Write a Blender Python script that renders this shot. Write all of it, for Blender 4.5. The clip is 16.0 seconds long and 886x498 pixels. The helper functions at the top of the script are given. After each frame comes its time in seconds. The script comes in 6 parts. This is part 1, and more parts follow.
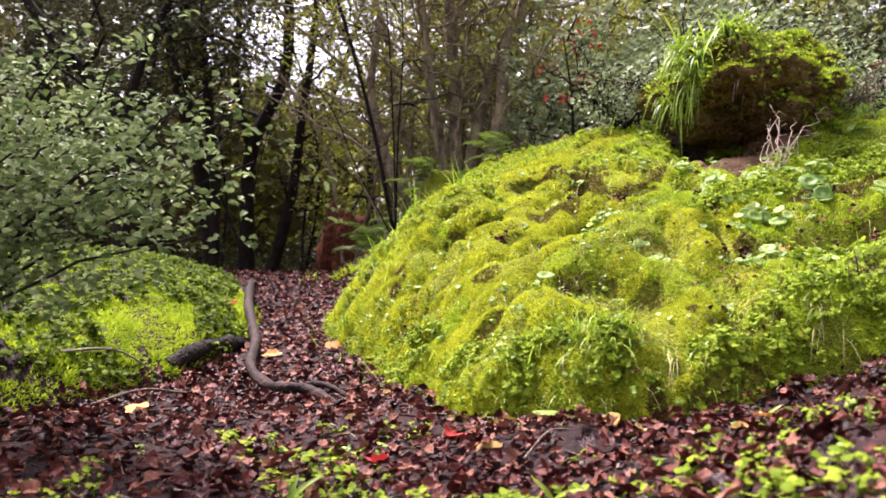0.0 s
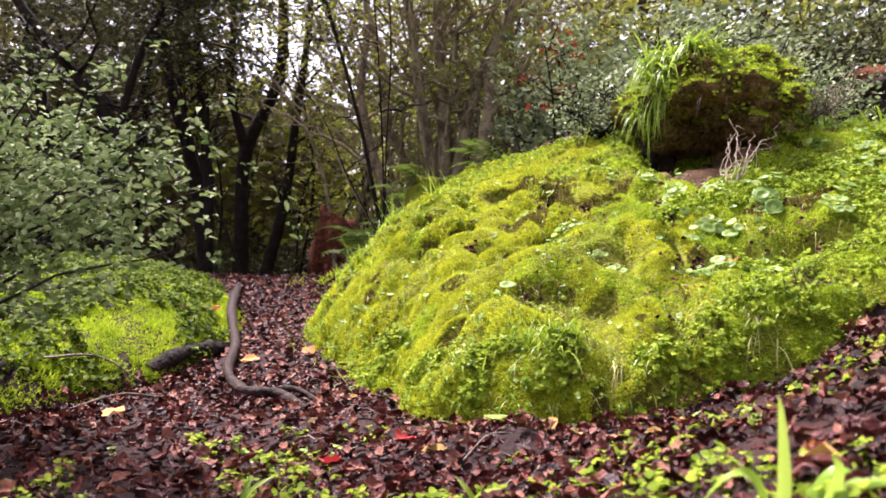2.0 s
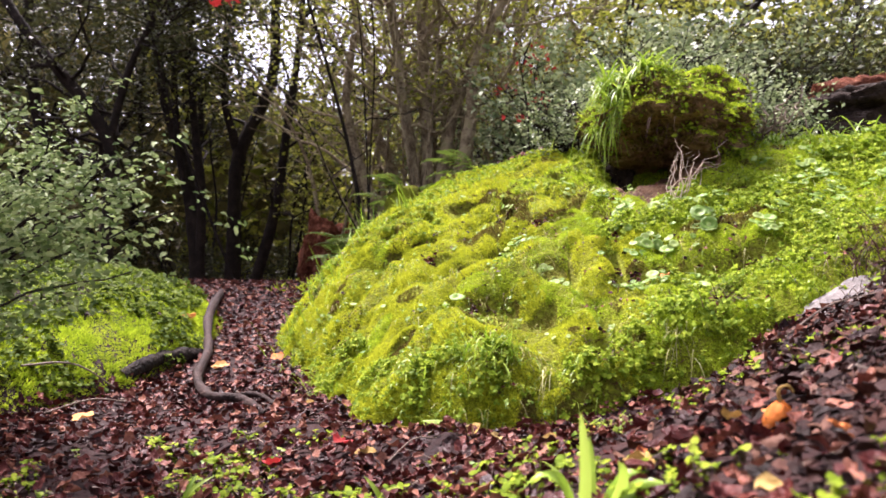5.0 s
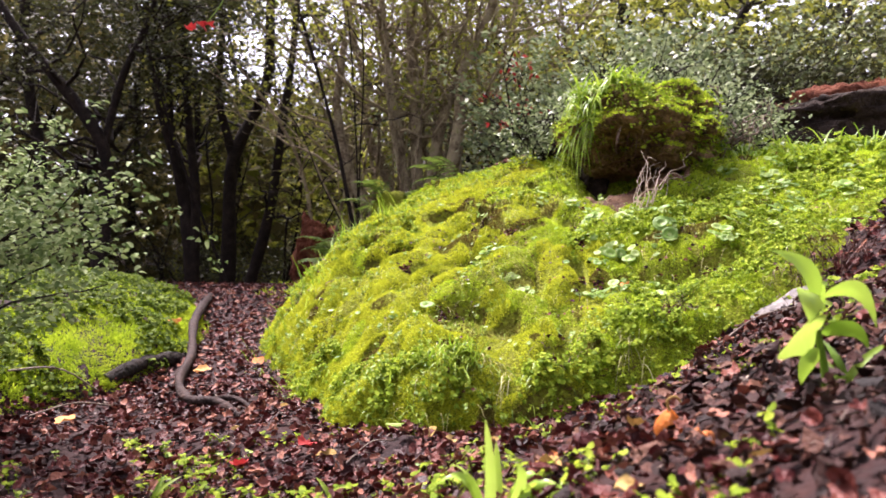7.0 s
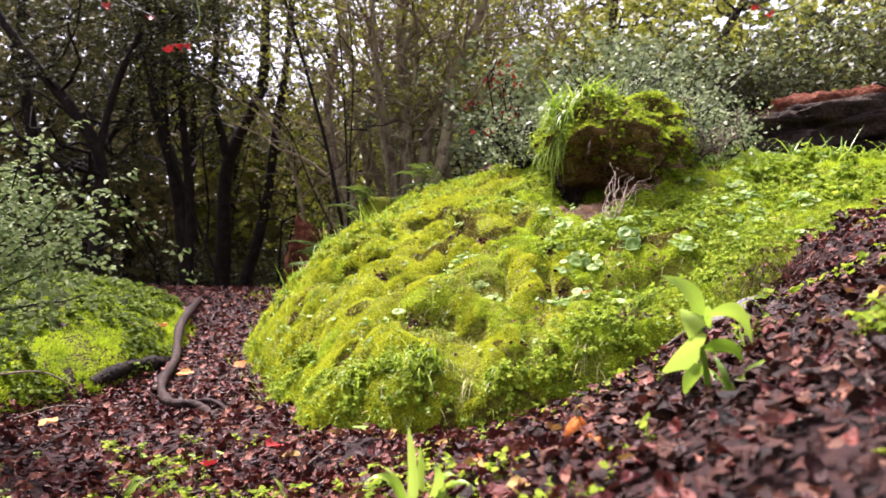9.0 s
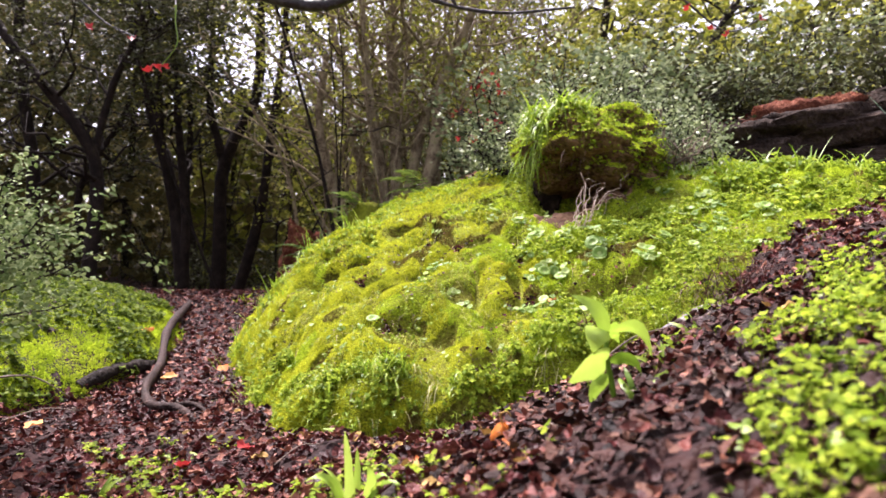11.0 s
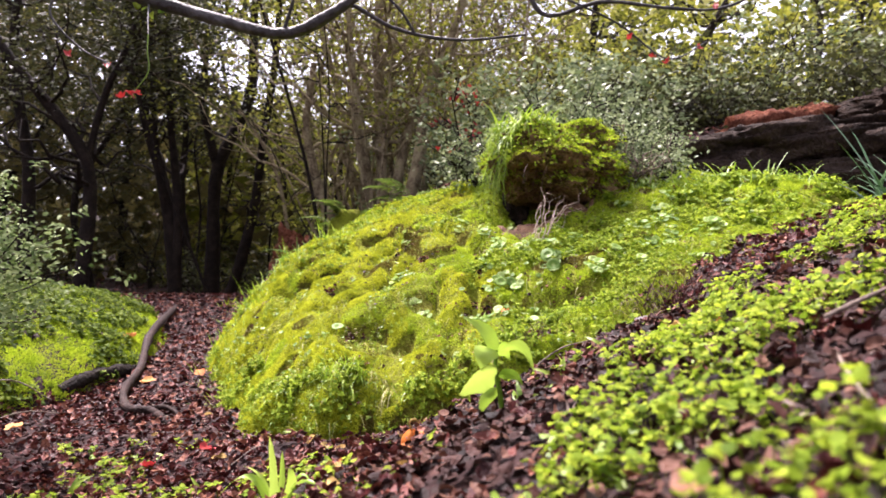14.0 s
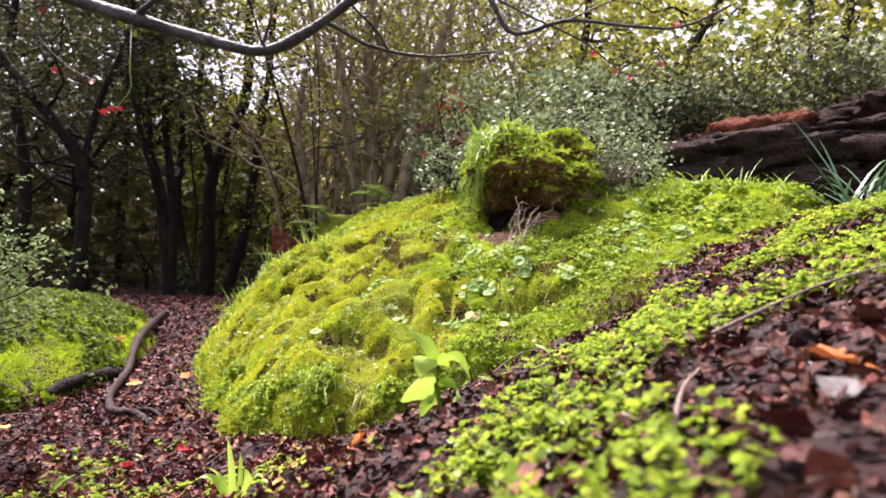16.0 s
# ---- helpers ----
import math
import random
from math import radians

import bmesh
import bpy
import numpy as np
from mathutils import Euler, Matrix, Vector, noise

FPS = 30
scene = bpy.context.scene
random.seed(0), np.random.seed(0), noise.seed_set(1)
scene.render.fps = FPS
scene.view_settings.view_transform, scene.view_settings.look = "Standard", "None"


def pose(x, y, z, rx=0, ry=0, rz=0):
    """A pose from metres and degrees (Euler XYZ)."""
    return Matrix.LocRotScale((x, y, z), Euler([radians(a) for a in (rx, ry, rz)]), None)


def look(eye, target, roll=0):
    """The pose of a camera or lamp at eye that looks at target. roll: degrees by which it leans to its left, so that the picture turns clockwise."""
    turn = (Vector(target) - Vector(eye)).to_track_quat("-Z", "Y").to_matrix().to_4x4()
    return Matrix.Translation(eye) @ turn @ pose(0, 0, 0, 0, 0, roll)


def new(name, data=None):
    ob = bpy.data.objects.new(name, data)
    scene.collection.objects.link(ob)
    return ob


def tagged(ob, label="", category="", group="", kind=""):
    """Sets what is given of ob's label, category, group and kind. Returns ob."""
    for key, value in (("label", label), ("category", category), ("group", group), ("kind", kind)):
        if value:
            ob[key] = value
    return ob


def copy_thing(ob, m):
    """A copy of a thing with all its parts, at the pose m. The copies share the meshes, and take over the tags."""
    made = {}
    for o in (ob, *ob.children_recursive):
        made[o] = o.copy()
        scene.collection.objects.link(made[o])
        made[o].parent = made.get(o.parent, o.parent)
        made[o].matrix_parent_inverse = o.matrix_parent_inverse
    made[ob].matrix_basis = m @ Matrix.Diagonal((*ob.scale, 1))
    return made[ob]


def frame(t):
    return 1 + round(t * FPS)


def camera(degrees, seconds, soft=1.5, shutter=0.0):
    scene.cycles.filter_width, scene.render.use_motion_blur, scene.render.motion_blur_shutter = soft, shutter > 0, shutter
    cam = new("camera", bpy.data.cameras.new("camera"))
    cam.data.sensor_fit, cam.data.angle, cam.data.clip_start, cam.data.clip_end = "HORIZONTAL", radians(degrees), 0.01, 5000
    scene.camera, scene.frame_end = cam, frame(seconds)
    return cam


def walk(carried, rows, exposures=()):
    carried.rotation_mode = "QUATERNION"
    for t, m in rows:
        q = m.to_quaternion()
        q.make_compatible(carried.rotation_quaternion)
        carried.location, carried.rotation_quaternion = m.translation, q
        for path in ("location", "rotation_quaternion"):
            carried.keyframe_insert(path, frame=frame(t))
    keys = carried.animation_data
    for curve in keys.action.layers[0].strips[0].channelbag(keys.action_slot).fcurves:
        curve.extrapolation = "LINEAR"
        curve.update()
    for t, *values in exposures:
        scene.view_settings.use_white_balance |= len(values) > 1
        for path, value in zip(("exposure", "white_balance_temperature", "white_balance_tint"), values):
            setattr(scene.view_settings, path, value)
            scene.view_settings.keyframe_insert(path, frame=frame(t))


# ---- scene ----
cam = camera(62.7, 16.0, soft=1.65)
cam.data.dof.use_dof, cam.data.dof.focus_distance, cam.data.dof.aperture_fstop = True, 2.2, 5.6
METRES, EYE, TILT, LEAN, TURN = 1.2, 0.3, 0.0, 0.0, 0.0
ROWS = [
    (0.0, 0.0, 0.0, 0.0, 0.0, 0.0, -0.0),
    (0.5, 0.019, -0.0204, 0.0066, -0.01, -0.01, -0.0),
    (1.0, 0.0417, -0.0437, 0.0141, -0.02, -0.01, -0.02),
    (1.5, 0.0608, -0.064, 0.0208, -0.03, -0.02, -0.05),
    (2.0, 0.084, -0.0873, 0.0286, -0.03, -0.04, -0.05),
    (2.5, 0.1034, -0.1073, 0.035, -0.03, -0.04, -0.06),
    (3.0, 0.1267, -0.1312, 0.043, -0.03, -0.05, -0.09),
    (3.5, 0.1463, -0.1512, 0.0496, -0.03, -0.05, -0.1),
    (4.0, 0.1678, -0.173, 0.0566, -0.02, -0.06, -0.11),
    (6.5, 0.2735, -0.2805, 0.0924, -0.01, -0.13, -0.16),
    (7.0, 0.2947, -0.302, 0.0997, -0.01, -0.13, -0.17),
    (7.5, 0.3158, -0.3236, 0.1071, -0.02, -0.14, -0.2),
    (8.0, 0.3372, -0.3454, 0.1136, -0.03, -0.16, -0.23),
    (8.5, 0.3586, -0.3673, 0.1214, -0.02, -0.14, -0.24),
    (9.0, 0.38, -0.3893, 0.1283, -0.02, -0.14, -0.26),
    (11.5, 0.4888, -0.4969, 0.1632, 0.04, -0.15, -0.28),
    (12.0, 0.5101, -0.5185, 0.1702, 0.03, -0.15, -0.31),
    (12.5, 0.5313, -0.5403, 0.1779, 0.06, -0.13, -0.35),
    (13.0, 0.5526, -0.5624, 0.185, 0.06, -0.16, -0.39),
    (13.5, 0.574, -0.5843, 0.1922, 0.06, -0.17, -0.4),
    (14.0, 0.5957, -0.606, 0.1994, 0.07, -0.19, -0.42),
    (14.5, 0.6176, -0.6283, 0.2065, 0.06, -0.19, -0.42),
    (15.0, 0.6396, -0.6501, 0.214, 0.07, -0.19, -0.42),
    (15.5, 0.6612, -0.6718, 0.2211, 0.07, -0.2, -0.43),
    (16.0, 0.683, -0.6937, 0.2282, 0.08, -0.2, -0.43),
]
walk(cam, [(t, pose(0, 0, EYE, TILT, LEAN, TURN) @ pose(METRES * x, METRES * y, METRES * z, 90 + pitch, roll, yaw)) for t, x, y, z, yaw, pitch, roll in ROWS], exposures=[(0.0, 2.40, 6150, 29), (16.0, 2.40, 6150, 29)])

# ---- light ----
world = bpy.data.worlds.new("overcast_sky")
scene.world = world
world.use_nodes = True
wn, wl = world.node_tree.nodes, world.node_tree.links
sky = wn.new("ShaderNodeTexSky")
sky.sky_type = "NISHITA"
sky.sun_disc = False
sky.sun_elevation = radians(60)
sky.sun_rotation = radians(-34)
sky.dust_density = 4.0
sky.ozone_density = 0.6
grey = wn.new("ShaderNodeHueSaturation")
grey.inputs["Saturation"].default_value = 0.22
wl.new(sky.outputs[0], grey.inputs["Color"])
wl.new(grey.outputs[0], wn["Background"].inputs["Color"])
wn["Background"].inputs["Strength"].default_value = 0.08
sun_data = bpy.data.lights.new("veiled_sun", "SUN")
sun_data.energy, sun_data.angle, sun_data.color = 2.7, radians(14), (1.0, 0.93, 0.82)
sun = new("veiled_sun", sun_data)
sun.matrix_world = look((-2.2, 6.2, 8), (0.4, 2.4, 0.0))

# ---- numbers ----
rng = np.random.default_rng(7)


def smax(a, b, k):
    h = np.clip(0.5 + 0.5 * (a - b) / k, 0, 1)
    return b * (1 - h) + a * h + k * h * (1 - h)


def smin(a, b, k):
    return -smax(-a, -b, k)


def step(a, b, v):
    s = np.clip((v - a) / (b - a), 0, 1)
    return s * s * (3 - 2 * s)


def lattice(i, j, seed):
    h = (i.astype(np.int64) * 374761393 + j.astype(np.int64) * 668265263 + seed * 974711) & 0x7FFFFFFF
    h = ((h ^ (h >> 13)) * 1274126177) & 0x7FFFFFFF
    return ((h ^ (h >> 16)) & 0xFFFF) / 65535.0


def wave(x, y, seed=0):
    """Smooth noise of unit cell size, -1 to 1."""
    x, y = np.asarray(x, float), np.asarray(y, float)
    i, j = np.floor(x), np.floor(y)
    u, v = x - i, y - j
    u, v = u * u * (3 - 2 * u), v * v * (3 - 2 * v)
    a, b = lattice(i, j, seed), lattice(i + 1, j, seed)
    c, d = lattice(i, j + 1, seed), lattice(i + 1, j + 1, seed)
    return 2 * ((a * (1 - u) + b * u) * (1 - v) + (c * (1 - u) + d * u) * v) - 1


def cushions(x, y, size, seed):
    """Rounded cushions that meet in creases: 1 at their tops, 0 in the creases."""
    x, y = np.asarray(x, float) / size, np.asarray(y, float) / size
    i, j = np.floor(x), np.floor(y)
    best = np.full(np.shape(x), 9.0)
    for a in (-1, 0, 1):
        for c in (-1, 0, 1):
            px, py = i + a + lattice(i + a, j + c, seed), j + c + lattice(i + a, j + c, seed + 1)
            best = np.minimum(best, (x - px) ** 2 + (y - py) ** 2)
    return np.sqrt(np.clip(1 - best / 0.8, 0, 1))


def bell(x, y, cx, cy, r):
    return np.exp(-((x - cx) ** 2 + (y - cy) ** 2) / (r * r))


def ground_z(x, y):
    """Height of the forest floor: the trodden path, the bank with moss beside it, the slope that climbs to the hillside."""
    x, y = np.asarray(x, float), np.asarray(y, float)
    path = -0.11 + 0.07 * np.clip(y - 2, 0, 2.8) - 0.07 * np.clip(y - 4.8, 0, 6) + 0.05 * np.clip(y - 16, 0, 200)
    slope = -0.04 + 0.4 * smin(x, 2.4 + 0 * x, 0.5) - 0.09 * np.minimum(y, 2.0) - 0.06 * bell(x, y, 1.35, 1.6, 0.35) - 0.145 * bell(x, y, 0.74, 1.55, 0.48)
    z = smax(path, slope, 0.12)
    z = z + (0.04 * wave(x * 4.3, y * 4.3, 19) + 0.02 * wave(x * 11, y * 11, 20)) * step(1.0, 1.4, y) * step(2.8, 2.2, y) * step(-0.1, 0.3, x)
    lift = np.clip(x + 0.15 * y, 0, 60)
    hill = 1.75 * (1 - np.exp(-0.5 * lift)) + 0.1 * np.clip(x - 3, 0, 40)
    z = z + (smax(path + hill, z, 0.2) - z) * step(3.3, 4.4, y - 1.0 * step(1.2, 2.1, x) * step(9, 6, y))
    r2 = ((x + 1.75) / 1.0) ** 2 + ((y - 2.7) / 1.5) ** 2
    z = z + 0.31 * np.clip(1 - r2, 0, 1) ** 0.6
    z = z + 0.25 * step(-3.2, -9, x)
    near = step(30, 8, np.hypot(x, y))
    z = z + 0.012 * wave(x * 3, y * 3, 1) + 0.006 * wave(x * 9, y * 9, 2)
    return z + (1 - near) * 0.4 * wave(x * 0.12, y * 0.12, 3)


PITS = ((0.40, 2.10, 0.075, 0.055), (0.44, 1.88, 0.045, 0.06), (-0.115, 2.36, 0.03, 0.05), (0.52, 2.80, 0.05, 0.05), (0.18, 2.75, 0.04, 0.04), (0.05, 2.74, 0.03, 0.04),
        (0.62, 2.22, 0.04, 0.035), (1.257, 2.09, 0.07, 0.06), (0.36, 2.42, 0.04, 0.04), (0.72, 1.80, 0.05, 0.05), (0.12, 2.02, 0.035, 0.04), (0.64, 1.60, 0.08, 0.05),
        (0.86, 2.12, 0.05, 0.05), (0.25, 2.55, 0.045, 0.045), (0.70, 2.62, 0.05, 0.045), (0.34, 3.05, 0.06, 0.05), (0.02, 2.9, 0.04, 0.04), (0.75, 3.2, 0.06, 0.05), (1.12, 2.02, 0.06, 0.05), (0.56, 2.02, 0.04, 0.04))


def gully(x, y):
    """A washed-out furrow that runs down the rock from the hollow."""
    at = 0.845 + 0.16 * (y - 2.4) + 0.045 * wave(y * 7, y * 0, 17)
    return 0.08 * np.exp(-((x - at) / 0.034) ** 2) * step(1.65, 1.8, y) * step(2.75, 2.6, y) * (0.55 + 0.7 * wave(y * 9, x * 0, 18))


def pits(x, y):
    """Pockets under small overhangs: steep at the back, open at the front."""
    z = 0 * x
    for cx, cy, r, d in PITS:
        u, w = (x - cx) / (1.3 * r), (y - cy) / r
        w = np.where(w > 0, w * 1.8, w * 0.6)
        z = z + d * np.exp(-(u * u + w * w) ** 2)
    return z


def rock_z(x, y):
    """Top of the outcrop with moss."""
    x, y = np.asarray(x, float), np.asarray(y, float)
    xe, ye = smin(x, 1.75 + 0 * x, 0.5), smin(y, 3.75 + 0 * y, 0.4)
    top = -0.743 + 0.232 * xe + 0.405 * ye + 0.023 * (ye - 2.2) ** 2
    side = -1.464 + 1.344 * x + 0.706 * smin(y, 3.05 + 0 * y, 0.3)
    top = top - 0.17 * step(1.75, 2.5, x) * step(2.8, 3.6, y)
    z = smin(top, side, 0.2)
    z = z - 0.07 * bell(x, y, 1.08, 2.93, 0.22) - 0.24 * bell(x, y, 1.2, 3.18, 0.22) - 0.05 * bell(x, y, 0.9, 2.62, 0.12)
    z = z - 0.025 - 0.085 * step(2.9, 3.7, y) - 0.10 * bell(x, y, 0.05, 3.75, 0.5) + 0.06 * bell(x, y, 0.03, 1.78, 0.22) - 0.05 * bell(x, y, 0.48, 1.97, 0.14) - 0.03 * bell(x, y, 1.0, 2.15, 0.25) - 0.06 * bell(x, y, 1.85, 3.3, 0.4)
    z = z - 0.26 * step(1.74, 1.46, y - 0.05 * wave(x * 6, x * 0, 25)) - gully(x, y) - pits(x, y)
    z = z + 0.034 * wave(x * 3.1 + 5, y * 3.1, 11) + 0.08 * (cushions(x + 0.02 * wave(x * 9, y * 9, 15), y, 0.21, 12) - 0.6) + 0.072 * (cushions(x + 0.012 * wave(x * 17, y * 17, 16), y * 0.8, 0.10, 14) - 0.6) + 0.006 * wave(x * 24, y * 24, 13)
    return z


def surface_z(x, y):
    return np.maximum(ground_z(x, y), rock_z(x, y) + np.where((x > -0.85) & (x < 2.7) & (y > 1.45) & (y < 4.6), 0, -9))


def slope_of(f, x, y, e=0.02):
    n = np.stack([(f(x - e, y) - f(x + e, y)) / (2 * e), (f(x, y - e) - f(x, y + e)) / (2 * e), np.ones_like(x)], 1)
    return n / np.linalg.norm(n, axis=1, keepdims=True)


# ---- meshes ----
def mesh_of(name, verts, faces, mat=None, smooth=False, mats=None, which=None):
    """A mesh from arrays: verts (n, 3); faces a list of index arrays, each (m, 3) or (m, 4)."""
    me = bpy.data.meshes.new(name)
    faces = [np.asarray(f, np.int32) for f in faces if len(f)]
    verts = np.asarray(verts, np.float32)
    me.vertices.add(len(verts))
    me.vertices.foreach_set("co", verts.ravel())
    loops = np.concatenate([f.ravel() for f in faces])
    sizes = np.concatenate([np.full(len(f), f.shape[1], np.int32) for f in faces])
    me.loops.add(len(loops))
    me.loops.foreach_set("vertex_index", loops)
    me.polygons.add(len(sizes))
    me.polygons.foreach_set("loop_start", np.concatenate([[0], np.cumsum(sizes)[:-1]]).astype(np.int32))
    me.polygons.foreach_set("loop_total", sizes)
    if smooth:
        me.polygons.foreach_set("use_smooth", np.ones(len(sizes), bool))
    for m in (mats or [mat]):
        if m:
            me.materials.append(m)
    if which is not None:
        me.polygons.foreach_set("material_index", np.asarray(which, np.int32))
    me.update(calc_edges=True)
    return me


def put(name, me, parent=None, label="", category="", group="", kind="", at=None):
    ob = new(name, me)
    if at is not None:
        ob.matrix_basis = at
    if parent is not None:
        ob.parent = parent
    return tagged(ob, label, category, group, kind)


def holder(name, m, label, category, group=""):
    ob = new(name)
    ob.empty_display_size = 0.02
    ob.matrix_basis = m
    return tagged(ob, label, category, group)


def grid(xs, ys, f):
    gx, gy = np.meshgrid(xs, ys, indexing="ij")
    v = np.stack([gx.ravel(), gy.ravel(), f(gx.ravel(), gy.ravel())], 1)
    k = np.arange(gx.size).reshape(gx.shape)
    return v, np.stack([k[:-1, :-1], k[1:, :-1], k[1:, 1:], k[:-1, 1:]], 2).reshape(-1, 4)


def spread(tv, tf, pos, rot, size):
    """Copies of a template at many places, as one set of arrays."""
    tv, tf = np.asarray(tv, float), np.asarray(tf, int)
    size = np.asarray(size, float)
    if size.ndim == 1:
        size = size[:, None]
    v = np.einsum("nij,nkj->nki", rot, tv[None] * size[:, None, :]) + pos[:, None, :]
    f = tf[None] + (np.arange(len(pos)) * len(tv))[:, None, None]
    return v.reshape(-1, 3), f.reshape(-1, tf.shape[1])


def turned(normal, yaw):
    """Rotations whose z axis is the given normal, turned about it."""
    z = normal / np.linalg.norm(normal, axis=1, keepdims=True)
    h = np.stack([np.cos(yaw), np.sin(yaw), np.zeros_like(yaw)], 1)
    x = h - z * np.sum(h * z, 1, keepdims=True)
    x /= np.linalg.norm(x, axis=1, keepdims=True) + 1e-9
    return np.stack([x, np.cross(z, x), z], 2)


def joined(sets):
    vs, fs, k = [], [], 0
    for v, f in sets:
        vs.append(v)
        fs.append(np.asarray(f) + k)
        k += len(v)
    return np.concatenate(vs), fs


def tube(points, radii, sides=8, rough=0.0, cap=True):
    """A tapered limb along a polyline."""
    p = np.asarray(points, float)
    r = np.asarray(radii, float)
    t = np.gradient(p, axis=0)
    t /= np.linalg.norm(t, axis=1, keepdims=True) + 1e-9
    up = np.array([0.31, 0.87, 0.38])
    a = np.cross(t, up)
    a /= np.linalg.norm(a, axis=1, keepdims=True) + 1e-9
    b = np.cross(t, a)
    w = np.linspace(0, 2 * np.pi, sides, endpoint=False)
    rr = r[:, None] * (1 + rough * rng.normal(size=(len(p), sides)))
    v = p[:, None] + rr[..., None] * (a[:, None] * np.cos(w)[None, :, None] + b[:, None] * np.sin(w)[None, :, None])
    k = np.arange(len(p) * sides).reshape(len(p), sides)
    f = np.stack([k[:-1], np.roll(k[:-1], -1, 1), np.roll(k[1:], -1, 1), k[1:]], 2).reshape(-1, 4)
    return v.reshape(-1, 3), f


def bent(a, b, n, wander, sag=0.0):
    """A crooked polyline from a to b."""
    a, b = np.asarray(a, float), np.asarray(b, float)
    s = np.linspace(0, 1, n)[:, None]
    w = np.cumsum(rng.normal(size=(n, 3)), 0)
    w = w - w[0] - s * (w[-1] - w[0])
    p = a + (b - a) * s + w * wander * np.linalg.norm(b - a) / max(n, 2) ** 0.5
    p[:, 2] -= sag * 4 * (s * (1 - s))[:, 0]
    return p


def eased(points, n):
    """A smooth line with n points through a few given ones."""
    p = np.asarray(points, float)
    q = np.vstack([2 * p[0] - p[1], p, 2 * p[-1] - p[-2]])
    out = []
    for s in np.linspace(0, len(p) - 1 - 1e-6, n):
        i = int(s)
        u = s - i
        a, b, c, d = q[i:i + 4]
        out.append(0.5 * (2 * b + (c - a) * u + (2 * a - 5 * b + 4 * c - d) * u * u + (3 * b - a - 3 * c + d) * u ** 3))
    return np.array(out)


# leaf shapes, a unit long along x, lying flat
RHOMB_V = [(-0.5, 0, 0), (0.0, -0.27, 0.05), (0.5, 0, -0.04), (0.0, 0.27, 0.05)]
RHOMB_F = [(0, 1, 2, 3)]
OVAL_V = [(0, 0, 0), (0.28, -0.31, 0.08), (0.7, -0.27, 0.05), (1, 0, -0.12), (0.7, 0.27, 0.05), (0.28, 0.31, 0.08), (0.45, 0, -0.02)]
OVAL_F = [(0, 1, 6), (1, 2, 6), (2, 3, 6), (3, 4, 6), (4, 5, 6), (5, 0, 6)]


def lobed(lobes, depth, curl, seed, wide=0.8):
    """A leaf with lobes and a curl, about a unit across."""
    g = np.random.default_rng(seed)
    n = lobes * 3 + 2
    w = np.linspace(0, 2 * np.pi, n, endpoint=False)
    r = 0.5 * (1 - depth * (0.5 - 0.5 * np.cos(lobes * w)) * (0.6 + 0.4 * np.cos(w))) * (1 + 0.06 * g.normal(size=n))
    x, y = r * np.cos(w), wide * r * np.sin(w)
    z = curl * (0.9 * y * y * 2 + 0.5 * x * x * g.uniform(-1, 1.5)) + 0.05 * curl * np.sin(3 * w + g.uniform(0, 6)) + 0.02 * g.normal(size=n)
    z = z + 0.05 * g.normal(size=n)
    inner = np.stack([x * 0.55, y * 0.55, z * 0.3 + 0.045 * g.normal(size=n)], 1)
    v = np.vstack([[0, 0, -0.01 * curl], inner, np.stack([x, y, z], 1)])
    i = np.arange(n)
    j = (i + 1) % n
    tri = np.concatenate([np.stack([0 * i, 1 + i, 1 + j], 1), np.stack([1 + i, 1 + n + i, 1 + n + j], 1), np.stack([1 + i, 1 + n + j, 1 + j], 1)])
    return v, tri


# ---- materials ----
def ramp(nodes, stops):
    r = nodes.new("ShaderNodeValToRGB")
    e = r.color_ramp.elements
    while len(e) < len(stops):
        e.new(0.5)
    for k, (p, c) in zip(e, stops):
        k.position, k.color = p, (*c, 1)
    return r


